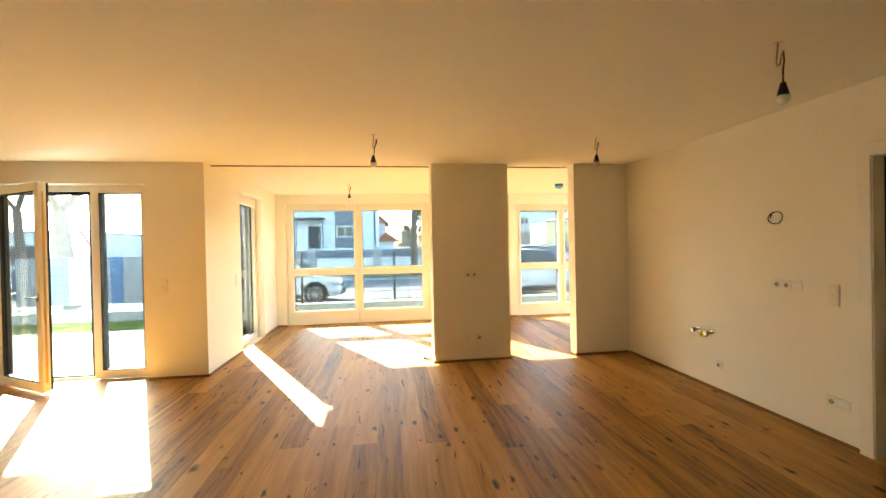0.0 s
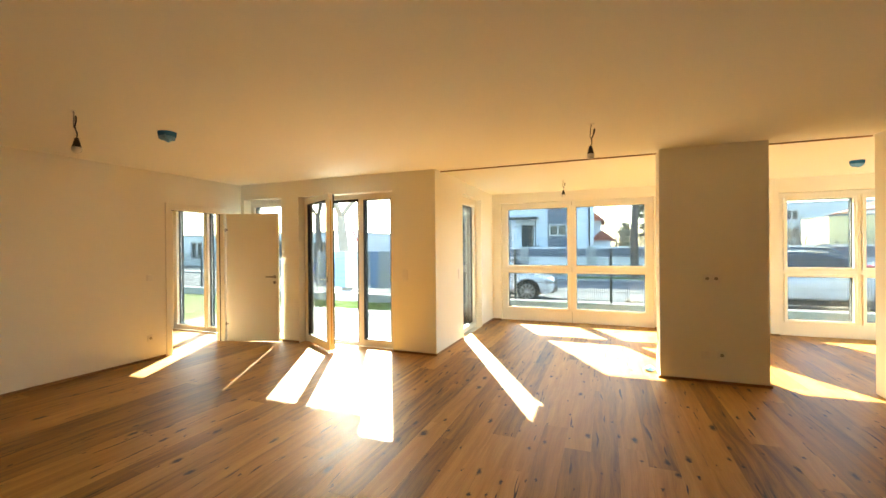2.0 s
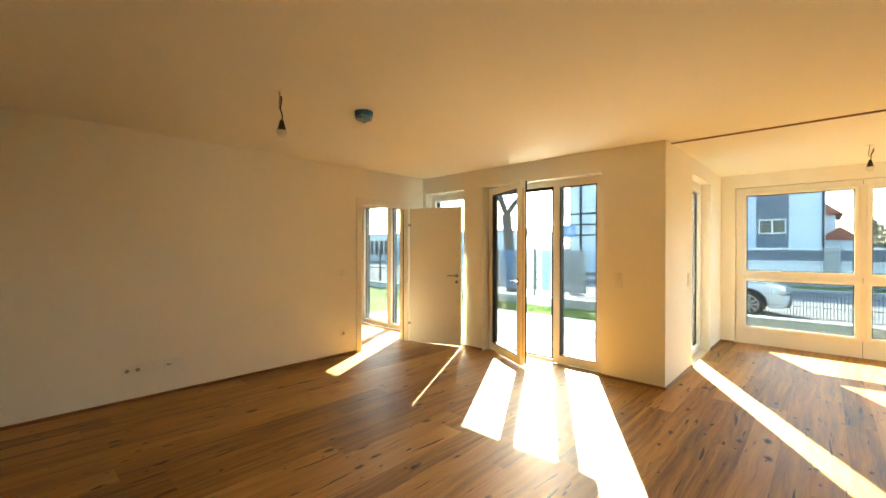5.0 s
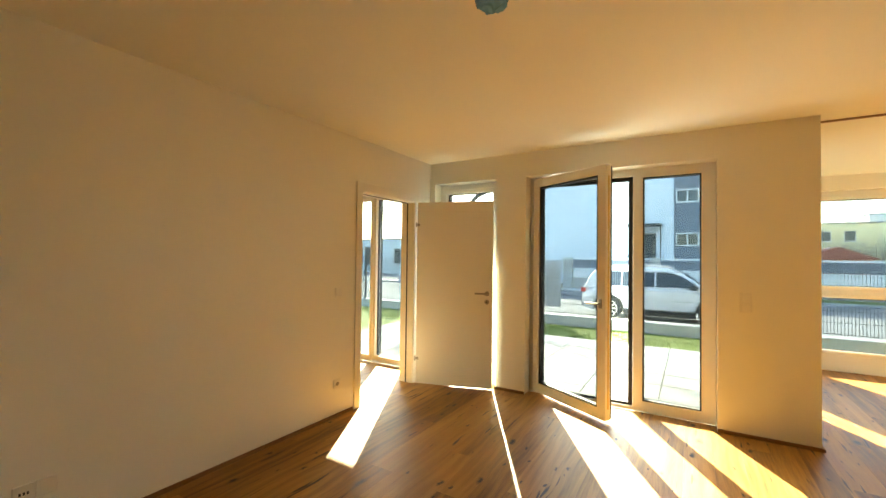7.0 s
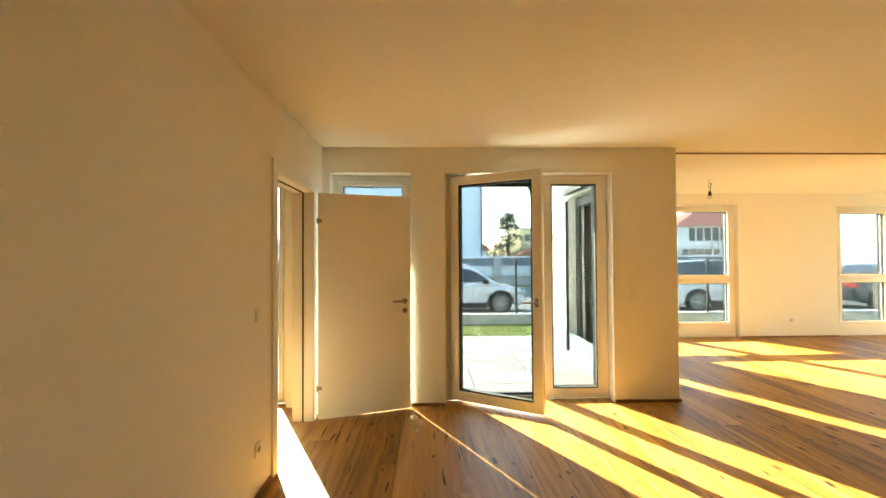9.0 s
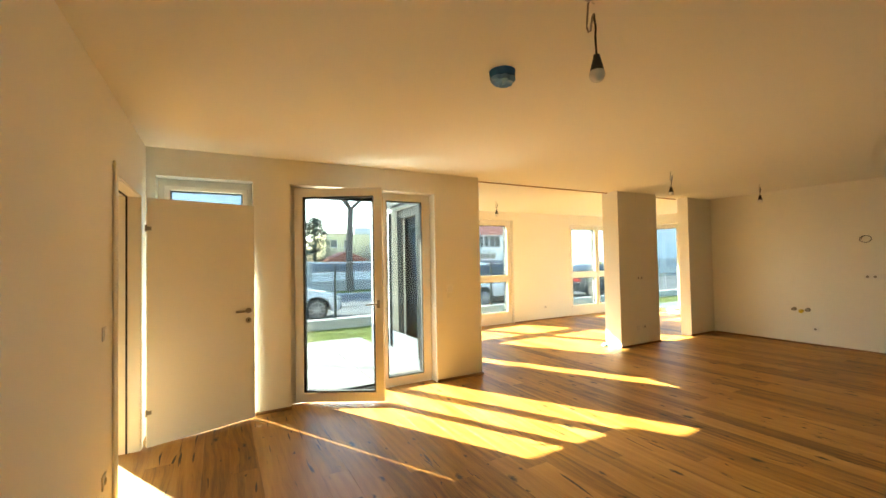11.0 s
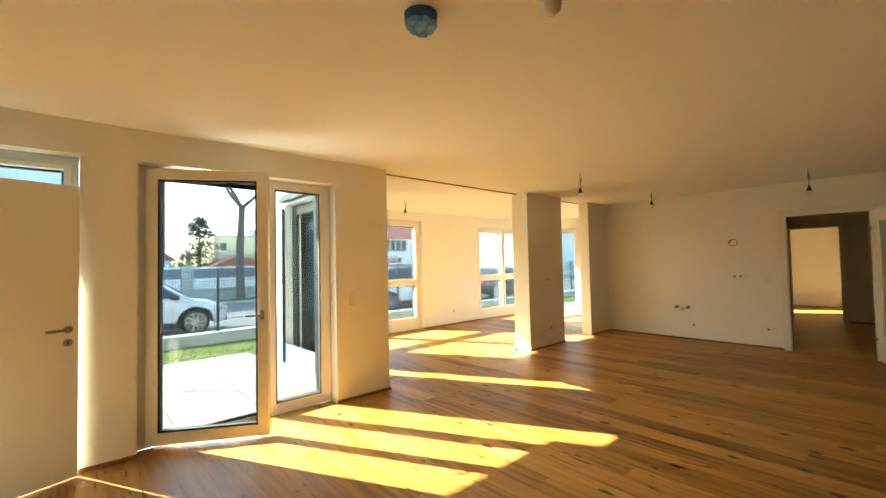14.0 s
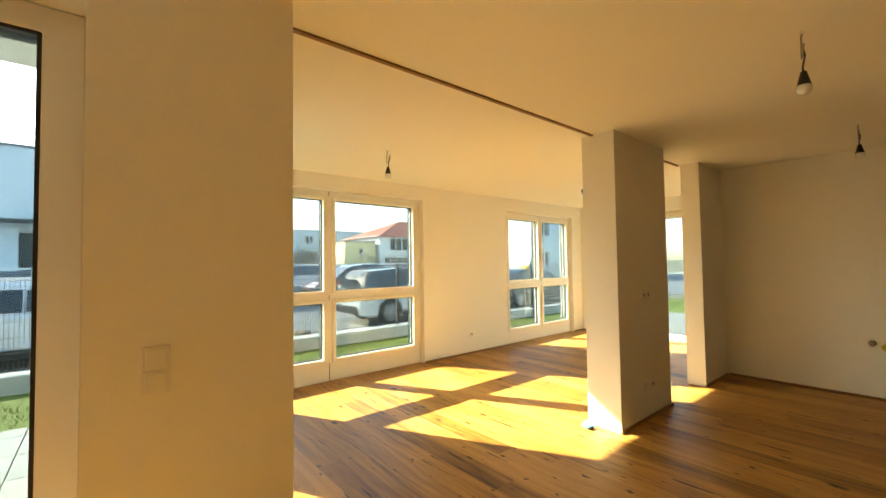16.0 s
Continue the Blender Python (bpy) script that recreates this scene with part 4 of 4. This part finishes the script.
            add_box(bm, q[0], q[1], min(s * q[2], s * q[3]), max(s * q[2], s * q[3]), q[4], q[5])
            bevelled(bm, 0.02, 1)
            finish(name, bm, mat, False)
    for wx in (fx, rx):
        for s in (1, -1):
            wheel = empty("wheel", (0, 0, 0)); wheel.parent = root
            wheel.location = (wx, s * (hw - 0.11), r)
            bm = bmesh.new()
            bmesh.ops.create_cone(bm, cap_ends=True, segments=28, radius1=r, radius2=r, depth=0.21, matrix=Matrix.Rotation(math.pi / 2, 4, "X"))
            bevelled(bm, 0.02, 1)
            t = finish("tyre", bm, RUBBER); t.parent = wheel
            bm = bmesh.new()
            add_cyl(bm, (0, s * 0.1, 0), (0, s * 0.108, 0), r * 0.2, seg=14)
            for k in range(10):
                a = k * math.tau / 10
                add_cyl(bm, (0, s * 0.108, 0), (r * 0.68 * math.cos(a), s * 0.108, r * 0.68 * math.sin(a)), 0.02, 0.026, seg=6)
            for k in range(28):
                a0, a1 = k * math.tau / 28, (k + 1) * math.tau / 28
                add_cyl(bm, (r * 0.7 * math.cos(a0), s * 0.106, r * 0.7 * math.sin(a0)), (r * 0.7 * math.cos(a1), s * 0.106, r * 0.7 * math.sin(a1)), 0.014, seg=6)
            t = finish("rim", bm, RIM, False); t.parent = wheel
    if sign:
        bm = bmesh.new()
        add_box(bm, -0.25, -0.1, -0.2, 0.2, height + 0.005, height + 0.12)
        bevelled(bm, 0.02, 1)
        finish("roof_sign", bm, YELLOW, False)
    return root


car(-3.69, 14.62, 0, CARW, label="white compact off-roader parked at the kerb")
car(5.25, 14.6, 0, CARW, length=4.8, height=1.64, upper=CARD, overhang=1.0, label="white estate car with black trim parked at the kerb")
car(11.4, 14.6, 0, CARD, length=4.7, height=1.48, suv=False, sign=True, label="dark saloon with yellow roof sign parked at the kerb")
car(6.6, 21.4, 180, material("orange_car_paint", (0.45, 0.13, 0.06), 0.25, coat=1.0, fine=0.02), length=4.6, height=1.75, upper=CARD, label="orange and dark car parked across the street")
car(11.3, 21.6, 180, CARR, length=4.3, height=1.5, label="red car parked across the street")
car(-15.6, 20.9, 180, material("blue_car_paint", (0.03, 0.08, 0.25), 0.25, coat=1.0, fine=0.02), length=4.2, height=1.5, label="blue car parked across the street")


# ---- houses ----
def house(name, x0, x1, y0, y1, z1, mat, label, windows=(), roof=None, floor_z=RD, along="x", hip=0.0):
    """A house with walls, framed windows set into its front (x0, x1, z0, z1), and a flat or a pitched roof."""
    root = tagged(empty(name, ((x0 + x1) / 2, (y0 + y1) / 2, floor_z)), label, "house")
    plate("front_wall", "x", x0, x1, floor_z, z1, y0, y0 + 0.3, windows, mat, root)
    bm = bmesh.new()
    add_box(bm, x0, x1, y0 + 0.35, y1, floor_z, z1)
    mesh_ob("wall", bm, mat, root, ((x0 + x1) / 2, y0 + 0.35, floor_z))
    for w in windows:
        wd = empty("window", ((w[0] + w[1]) / 2, y0 + 0.15, w[2]))
        wd.parent = root
        wd.location = Vector(wd.location) - root.location
        n = max(1, round((w[1] - w[0]) / 0.9))
        step = (w[1] - w[0]) / n
        cells = [(w[0] + k * step + 0.07, w[0] + (k + 1) * step - 0.07, w[2] + 0.07, w[3] - 0.07) for k in range(n)]
        plate("frame", "x", w[0], w[1], w[2], w[3], y0 + 0.1, y0 + 0.17, cells, RENDERW, wd)
        plate("pane", "x", w[0] + 0.02, w[1] - 0.02, w[2] + 0.02, w[3] - 0.02, y0 + 0.175, y0 + 0.19, [], WINDARK, wd)
        box("sill", w[0] - 0.05, w[1] + 0.05, y0 - 0.06, y0 + 0.1, w[2] - 0.05, w[2], RENDERW, wd)
    if roof:
        bm = bmesh.new()
        ov = 0.4
        a = [bm.verts.new(c) for c in ((x0 - ov, y0 - ov, z1 - 0.2), (x1 + ov, y0 - ov, z1 - 0.2), (x1 + ov, y1 + ov, z1 - 0.2), (x0 - ov, y1 + ov, z1 - 0.2))]
        ym = (y0 + y1) / 2
        xm = (x0 + x1) / 2
        if along == "y":
            a = a[1:] + a[:1]
            r1, r2 = bm.verts.new((xm, y0 - ov, z1 + roof)), bm.verts.new((xm, y1 + ov, z1 + roof))
        else:
            r1, r2 = bm.verts.new((x0 - ov + hip, ym, z1 + roof)), bm.verts.new((x1 + ov, ym, z1 + roof))
        for q in ((a[0], a[1], r2, r1), (a[2], a[3], r1, r2), (a[1], a[2], r2), (a[3], a[0], r1), (a[3], a[2], a[1], a[0])):
            bm.faces.new(q)
        mesh_ob("roof", bm, ROOFT, root, ((x0 + x1) / 2, ym, z1))
    else:
        box("parapet", x0 - 0.05, x1 + 0.05, y0 - 0.05, y1 + 0.05, z1, z1 + 0.12, HOUSEG, root)
    return root


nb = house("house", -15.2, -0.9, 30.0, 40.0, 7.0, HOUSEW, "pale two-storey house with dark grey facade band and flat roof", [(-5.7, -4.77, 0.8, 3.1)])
plate("facade_band", "x", -3.8, -2.38, RD, 7.02, 29.94, 29.996, [(-3.7, -2.48, 2.25, 3.07), (-3.7, -2.48, 4.93, 5.75)], HOUSEG, nb)
for z in (2.25, 4.93):
    hz = z + 0.82
    plate("frame", "x", -3.7, -2.48, z, hz, 29.93, 29.985, [(-3.63, -3.13, z + 0.07, hz - 0.07), (-3.05, -2.55, z + 0.07, hz - 0.07)], RENDERW, nb)
    plate("pane", "x", -3.69, -2.49, z + 0.01, hz - 0.01, 29.986, 29.994, [], WINDARK, nb)
bm = bmesh.new()
add_box(bm, -6.3, -4.4, 28.7, 29.93, 3.52, 3.6)
for x in (-6.25, -4.5):
    add_box(bm, x, x + 0.06, 28.75, 28.81, 0.5, 3.52)
add_box(bm, -6.3, -4.4, 28.7, 28.76, 3.4, 3.52)
mesh_ob("canopy", bm, ANTH, nb, (-5.3, 29.3, 3.5))
bm = bmesh.new()
for k in range(6):
    add_box(bm, -6.3, -4.4, 27.3 + k * 0.3, 29.94, RD + k * 0.17, RD + (k + 1) * 0.17)
mesh_ob("step", bm, CONC, nb, (-5.3, 28.5, RD))
bm = bmesh.new()
add_box(bm, -5.66, -4.82, 30.02, 30.06, 0.82, 3.06)
for k in range(12):
    add_box(bm, -5.62, -5.05, 30.0, 30.021, 0.9 + k * 0.175, 1.055 + k * 0.175)
mesh_ob("front_door", bm, ANTH, nb, (-5.24, 30.04, 0.82))
box("handle", -4.93, -4.89, 29.95, 30.0, 1.3, 2.5, STEEL, nb, bevel=0.005)
bm = bmesh.new()
add_cyl(bm, (-14.3, 29.93, RD), (-14.3, 29.93, 7.0), 0.09, seg=10)
for z in (2.4, 3.2, 4.0):
    add_cyl(bm, (-15.2, 29.9, z), (-12.6, 29.9, z), 0.05, seg=8)
mesh_ob("pipework", bm, ANTH, nb, (-14.3, 29.93, RD))
bm = bmesh.new()
add_cyl(bm, (-0.98, 29.93, RD), (-0.98, 29.93, 7.0), 0.05, seg=10)
mesh_ob("downpipe", bm, ANTH, nb, (-0.98, 29.93, RD))
bm = bmesh.new()
for x in (-6.4, -4.35):
    for k in range(4):
        add_cyl(bm, (x, 27.4 + k * 0.75, RD + 0.1 + k * 0.3), (x, 27.4 + k * 0.75, 0.75 + k * 0.3), 0.025, seg=6)
    add_cyl(bm, (x, 27.4, 0.75), (x, 29.65, 1.65), 0.03, seg=6)
mesh_ob("stair_rail", bm, ANTH, nb, (-5.3, 28.5, RD))
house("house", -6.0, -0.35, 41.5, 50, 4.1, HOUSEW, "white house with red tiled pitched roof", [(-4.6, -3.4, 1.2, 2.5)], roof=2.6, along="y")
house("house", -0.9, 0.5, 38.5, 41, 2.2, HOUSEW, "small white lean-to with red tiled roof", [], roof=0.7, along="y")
house("house", 22.9, 34.0, 46, 56, 4.9, RENDERW, "white house with red roof and long glazed bay", [(23.6, 28.1, 1.3, 2.2), (24.4, 28.9, 3.0, 4.6), (30, 32, 3.0, 4.6)], roof=2.4, hip=6.5)
house("house", 18.6, 22.6, 46.5, 52, 4.0, YWALL, "low yellow rendered building", [(20.4, 21.0, 2.6, 3.3)])
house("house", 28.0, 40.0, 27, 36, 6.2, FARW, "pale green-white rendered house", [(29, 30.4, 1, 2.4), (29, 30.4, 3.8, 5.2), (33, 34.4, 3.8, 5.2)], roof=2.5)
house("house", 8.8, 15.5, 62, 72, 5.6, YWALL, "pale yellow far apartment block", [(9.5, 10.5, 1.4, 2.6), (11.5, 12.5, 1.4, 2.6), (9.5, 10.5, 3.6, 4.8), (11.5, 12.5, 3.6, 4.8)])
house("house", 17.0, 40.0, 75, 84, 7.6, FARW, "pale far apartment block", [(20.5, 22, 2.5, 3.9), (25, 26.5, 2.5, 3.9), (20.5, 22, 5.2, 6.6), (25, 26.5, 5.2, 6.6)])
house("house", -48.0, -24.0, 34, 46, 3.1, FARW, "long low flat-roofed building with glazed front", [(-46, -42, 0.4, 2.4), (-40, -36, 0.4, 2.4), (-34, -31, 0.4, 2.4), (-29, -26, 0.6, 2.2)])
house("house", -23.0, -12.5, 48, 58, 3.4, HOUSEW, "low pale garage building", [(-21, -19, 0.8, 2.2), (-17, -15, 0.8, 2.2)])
hut = house("house", 4.5, 8.3, 42, 45, 1.75, WOODO, "orange timber garden hut with pitched roof", [(5.9, 6.9, 0.6, 1.4)], roof=0.75, along="y")

# garden wall of the neighbour: pillars with grey boards and wire panels
gw = tagged(empty("garden_fence", (0, 24.7, RD)), "garden fence with concrete pillars and grey board panels", "fence")
for x in (-9.2, -4.75, -0.95, 4.2, 9.4, 14.6):
    box("pillar", x, x + 0.5, 24.62, 25.0, RD, 1.5, CONC, gw, bevel=0.02)
xs = [-9.2, -4.75, -0.95, 4.2, 9.4, 14.6]
for a, b2 in zip(xs, xs[1:]):
    box("base", a + 0.5, b2, 24.72, 24.9, RD, 0.34, CONC, gw, bevel=0.01)
    box("panel", a + 0.52, b2 - 0.02, 24.78, 24.83, 1.37, 1.46, RENDERW, gw)
    box("panel", a + 0.52, b2 - 0.02, 24.78, 24.83, 0.89, 1.35, HOUSEG, gw)
    box("panel", a + 0.52, b2 - 0.02, 24.78, 24.83, 0.36, 0.87, RENDERW, gw)
outdoor(box("verge", -2.0, 30, 23.2, 24.5, RD, RD + 0.13, GRASS, bevel=0.03), "grass verge along the far pavement", "verge")


# ---- trees ----
def tree(x, y, height, trunk_r, seed, levels=4, lean=0.0, label="bare leafless street tree with grey bark", fork=0.45):
    """A leafless tree: a tapered trunk that forks into limbs and twigs."""
    g = random.Random(seed)
    root = tagged(empty("tree", (x, y, RD)), label, "tree")
    bt, bb = bmesh.new(), bmesh.new()

    def limb(p, d, ln, r, lev):
        bm = bt if lev == 0 else bb
        n = 4
        for k in range(n):
            d2 = (d + Vector((g.uniform(-1, 1), g.uniform(-1, 1), g.uniform(-0.3, 0.6))) * (0.05 if lev == 0 else 0.22)).normalized()
            q = p + d2 * ln / n
            r2 = r * (0.93 if lev == 0 else 0.84)
            add_cyl(bm, p, q, r, r2, seg=10 if lev == 0 else (6 if lev < 3 else 4), caps=False)
            p, d, r = q, d2, r2
            if 0 < lev < levels and k >= 1:
                sd = (d + Vector((g.uniform(-1, 1), g.uniform(-1, 1), g.uniform(-0.2, 0.7))) * 0.9).normalized()
                limb(p, sd, ln * g.uniform(0.45, 0.7), r * 0.55, lev + 1)
        if lev < levels:
            for k in range(3 if lev == 0 else 2):
                a = k * math.tau / 3 + g.uniform(-0.5, 0.5)
                sd = (d * 0.8 + Vector((math.cos(a), math.sin(a), 0.25)) * (0.75 if lev == 0 else 0.5)).normalized()
                limb(p, sd, ln * g.uniform(0.6, 0.85) if lev else height * 0.3, r * 0.62, lev + 1)
    limb(Vector((x, y, RD)), Vector((lean, 0, 1)).normalized(), height * fork, trunk_r, 0)
    mesh_ob("trunk", bt, BARK, root, (x, y, RD), smooth=True)
    mesh_ob("branches", bb, BARK, root, (x, y, RD), smooth=True)
    return root


tree(-10.6, 15.2, 8.2, 0.26, 3, lean=-0.08, fork=0.4)
tree(1.5, 23.7, 10.5, 0.22, 8, fork=0.46)
tree(-16.2, 20.4, 9.0, 0.2, 12, fork=0.42)


def conifer(x, y, height, seed):
    g = random.Random(seed)
    root = tagged(empty("tree", (x, y, RD)), "dark evergreen conifer with uneven crown", "tree")
    bm = bmesh.new()
    add_cyl(bm, (x, y, RD), (x, y, height), 0.16, 0.03, seg=8)
    mesh_ob("trunk", bm, BARK, root, (x, y, RD))
    bm = bmesh.new()
    for k in range(80):
        s = g.random() ** 0.9
        z = 1.0 + s * (height - 1.2)
        a = g.uniform(0, math.tau)
        rad = (0.25 + (1 - s) ** 0.7 * height * 0.34) * g.uniform(0.65, 1.1)
        tip = Vector((math.cos(a) * rad, math.sin(a) * rad, g.uniform(-0.1, 0.35) * rad))
        for j in range(55):
            q = g.random() ** 0.6
            c = Vector((x, y, z)) + tip * q + Vector((g.gauss(0, 1), g.gauss(0, 1), g.gauss(0, 0.6))) * 0.2
            d = (tip.normalized() + Vector((g.uniform(-1, 1), g.uniform(-1, 1), g.uniform(-0.5, 0.8)))).normalized() * g.uniform(0.15, 0.34)
            s2 = d.cross(Vector((0, 0, 1))).normalized() * g.uniform(0.03, 0.07)
            bm.faces.new([bm.verts.new(e) for e in (c - s2, c + d * 0.5 - s2 * 1.5, c + d, c + d * 0.5 + s2 * 1.5, c + s2)])
    tagged(mesh_ob("crown", bm, LEAF, root, (x, y, RD)), kind="stuff")


conifer(4.0, 46, 6.4, 1); conifer(3.2, 74, 5.4, 2)


def shrubs(x0, x1, y, count, hgt, seed, label):
    g = random.Random(seed)
    bm = bmesh.new()
    for k in range(count):
        x, yy = g.uniform(x0, x1), y + g.uniform(-1.5, 1.5)
        hh = hgt * (0.6 + 0.5 * abs(noise.noise(Vector((x * 0.25, 0, seed))))) * g.uniform(0.6, 1)
        p = Vector((x, yy, RD))
        d = Vector((g.uniform(-0.25, 0.25), g.uniform(-0.2, 0.2), 1))
        add_cyl(bm, p, p + d * hh, 0.05, 0.008, seg=4, caps=False)
        for j in range(7):
            q = p + d * hh * g.uniform(0.3, 0.95)
            e = Vector((g.uniform(-1, 1), g.uniform(-1, 1), g.uniform(0.4, 1.4))) * hh * 0.16
            add_cyl(bm, q, q + e, 0.022, 0.006, seg=4, caps=False)
    tagged(mesh_ob("bare_shrubs", bm, TWIG, None, ((x0 + x1) / 2, y, RD)), label, "shrubs", kind="stuff")


shrubs(0.5, 40, 58, 750, 6.5, 3, "bare brown winter shrubs and young trees")
shrubs(10, 24, 40, 160, 3.6, 6, "bare brown winter shrubs by the road")
shrubs(-60, -10, 64, 420, 5.5, 9, "bare brown winter trees in the distance")
# stones piled beyond the fence
g = random.Random(21)
pile = tagged(empty("stone_pile", (0.6, 12.4, RD)), "small heap of brown stones beside the kerb", "stones")
for k in range(26):
    bm = bmesh.new()
    r = g.uniform(0.07, 0.17)
    bmesh.ops.create_icosphere(bm, subdivisions=2, radius=r)
    for v in bm.verts:
        v.co *= 1 + 0.35 * noise.noise(v.co * 9 + Vector((k, 0, 0)))
        v.co.z *= 0.7
    px, py = g.gauss(0.6, 0.38), g.gauss(12.4, 0.12)
    c = Vector((px, py, RD + r * 0.5 + max(0.0, 0.22 - abs(px - 0.6) * 0.35) * g.random()))
    bmesh.ops.translate(bm, verts=bm.verts, vec=c)
    mesh_ob("stone", bm, STONE, pile, tuple(c), smooth=True)
outdoor(box("side_terrace", BE + 0.305, 10.0, 4.75, 9.1, -0.4, -0.1, PAVER, bevel=0.01), "pale paved strip beside the north room", "terrace")
# street sign
sg = tagged(empty("street_sign", (-10.05, 19.4, RD)), "blue square crossing sign on grey pole", "sign")
bm = bmesh.new(); add_cyl(bm, (-10.05, 19.4, RD), (-10.05, 19.4, 2.6), 0.03, seg=10)
mesh_ob("pole", bm, STEEL, sg, (-10.05, 19.4, RD))
box("panel", -10.35, -9.75, 19.35, 19.365, 1.95, 2.55, BANNERB, sg, bevel=0.003)
bm = bmesh.new()
add_cyl(bm, (-10.05, 19.346, 2.22), (-10.05, 19.34, 2.22), 0.27, seg=3)
mesh_ob("triangle", bm, BANNER, sg, (-10.05, 19.34, 2.0))

ys = tagged(empty("street_sign", (-10.42, 15.85, RD)), "white and red give-way triangle sign on grey pole", "sign")
bm = bmesh.new(); add_cyl(bm, (-10.42, 15.85, RD), (-10.42, 15.85, 2.45), 0.03, seg=10)
mesh_ob("pole", bm, STEEL, ys, (-10.42, 15.85, RD))
for nm, size, y, mm in (("border", 0.4, 15.8, CARR), ("panel", 0.27, 15.79, BANNER)):
    bm = bmesh.new()
    add_cyl(bm, (0, 0, 0.006), (0, 0, 0), size, seg=3)
    bmesh.ops.transform(bm, matrix=Matrix.Translation((-10.42, y, 2.12)) @ Matrix.Rotation(math.pi / 2, 4, "X"), verts=bm.verts)
    low = min(v.co.z for v in bm.verts)
    if sum(abs(v.co.z - low) < 1e-4 for v in bm.verts) > 2:
        for v in bm.verts:
            v.co.z = 4.24 - v.co.z
    mesh_ob(nm, bm, mm, ys, (-10.42, y, 2.12))

# ---- pieces: terrace slabs and oak boards ----
terrace = outdoor(empty("terrace", (-5.7, 7, -0.06)), "pale grey large-format terrace slabs", "terrace")
cache = {}
for i in range(8):
    for j in range(7):
        x0, y0 = -2.45 - (i + 1) * 0.8, NY + 0.52 + j * 0.55
        y1 = min(y0 + 0.543, 9.15)
        if y1 - y0 < 0.1:
            continue
        key = round(y1 - y0, 3)
        if key not in cache:
            ob = box("slab", x0, x0 + 0.793, y0, y1, -0.165, -0.13, PAVER, terrace, bevel=0.003)
            cache[key] = ob.data
        else:
            ob = new("slab", cache[key])
            ob.parent = terrace
            ob.location = Vector((x0 + 0.3965, (y0 + y1) / 2, -0.165)) - terrace.location

boards = setting(empty("floor_boards", (-1.2, 1.5, 0)), "oiled knotty oak floorboards running the length of the room", "floor")
PW, PL, T = 0.182, 2.1, 0.02
cache = {}
rng = random.Random(11)
rest = bmesh.new()
made = 0


def board(x0, x1, y0, y1, single):
    global made
    if y1 - y0 < 0.02:
        return
    if not single:
        add_box(rest, x0, x1, y0, y1, -T, 0.0)
        return
    key = (round(x1 - x0, 3), round(y1 - y0, 2))
    if key not in cache:
        bm = bmesh.new()
        w, h2 = key[0] / 2 - 0.0002, key[1] / 2 - 0.0002
        add_box(bm, -w, w, -h2, h2, -T, 0.0)
        top = [e for e in bm.edges if all(q.co.z > -0.001 for q in e.verts)]
        bmesh.ops.bevel(bm, geom=top, offset=0.0003, segments=1, affect="EDGES")
        bmesh.ops.recalc_face_normals(bm, faces=bm.faces)
        me = bpy.data.meshes.new("board")
        bm.to_mesh(me); bm.free()
        me.materials.append(OAK)
        cache[key] = me
    ob = new("board", cache[key])
    ob.parent = boards
    ob.location = Vector(((x0 + x1) / 2, (y0 + y1) / 2, 0)) - boards.location
    made += 1


def lay(xa, xb, ya, yb, single):
    """Boards along y over a rectangle; the courses lie on one grid for all rooms."""
    k = math.floor((xa + 9) / PW)
    while -9 + k * PW < xb:
        x0, x1 = max(-9 + k * PW, xa), min(-9 + (k + 1) * PW, xb)
        shift = (k * 0.77 + 0.31 * math.sin(k * 2.3)) % PL
        y = -4.2 - shift
        while y < yb:
            board(x0, x1, round(max(y, ya), 2), round(min(y + PL, yb), 2), single) if min(y + PL, yb) > max(y, ya) else None
            y += PL
        k += 1


lay(WX - 0.02, BW, 0.0, NY + 0.13, True)
lay(BW, EX + 0.02, 0.0, BN + 0.1, True)
lay(WX - 0.02, EX + 0.02, S, 0.0, False)
lay(EX + 0.02, BE + 0.05, 5.1, BN + 0.1, False)
lay(EX + 0.02, 10.3, S, 4.4, False)
lay(-9.0, WX - 0.02, S, NY + 0.1, False)
tagged(mesh_ob("boards", rest, OAK, boards, (0, 0, 0)), kind="stuff")
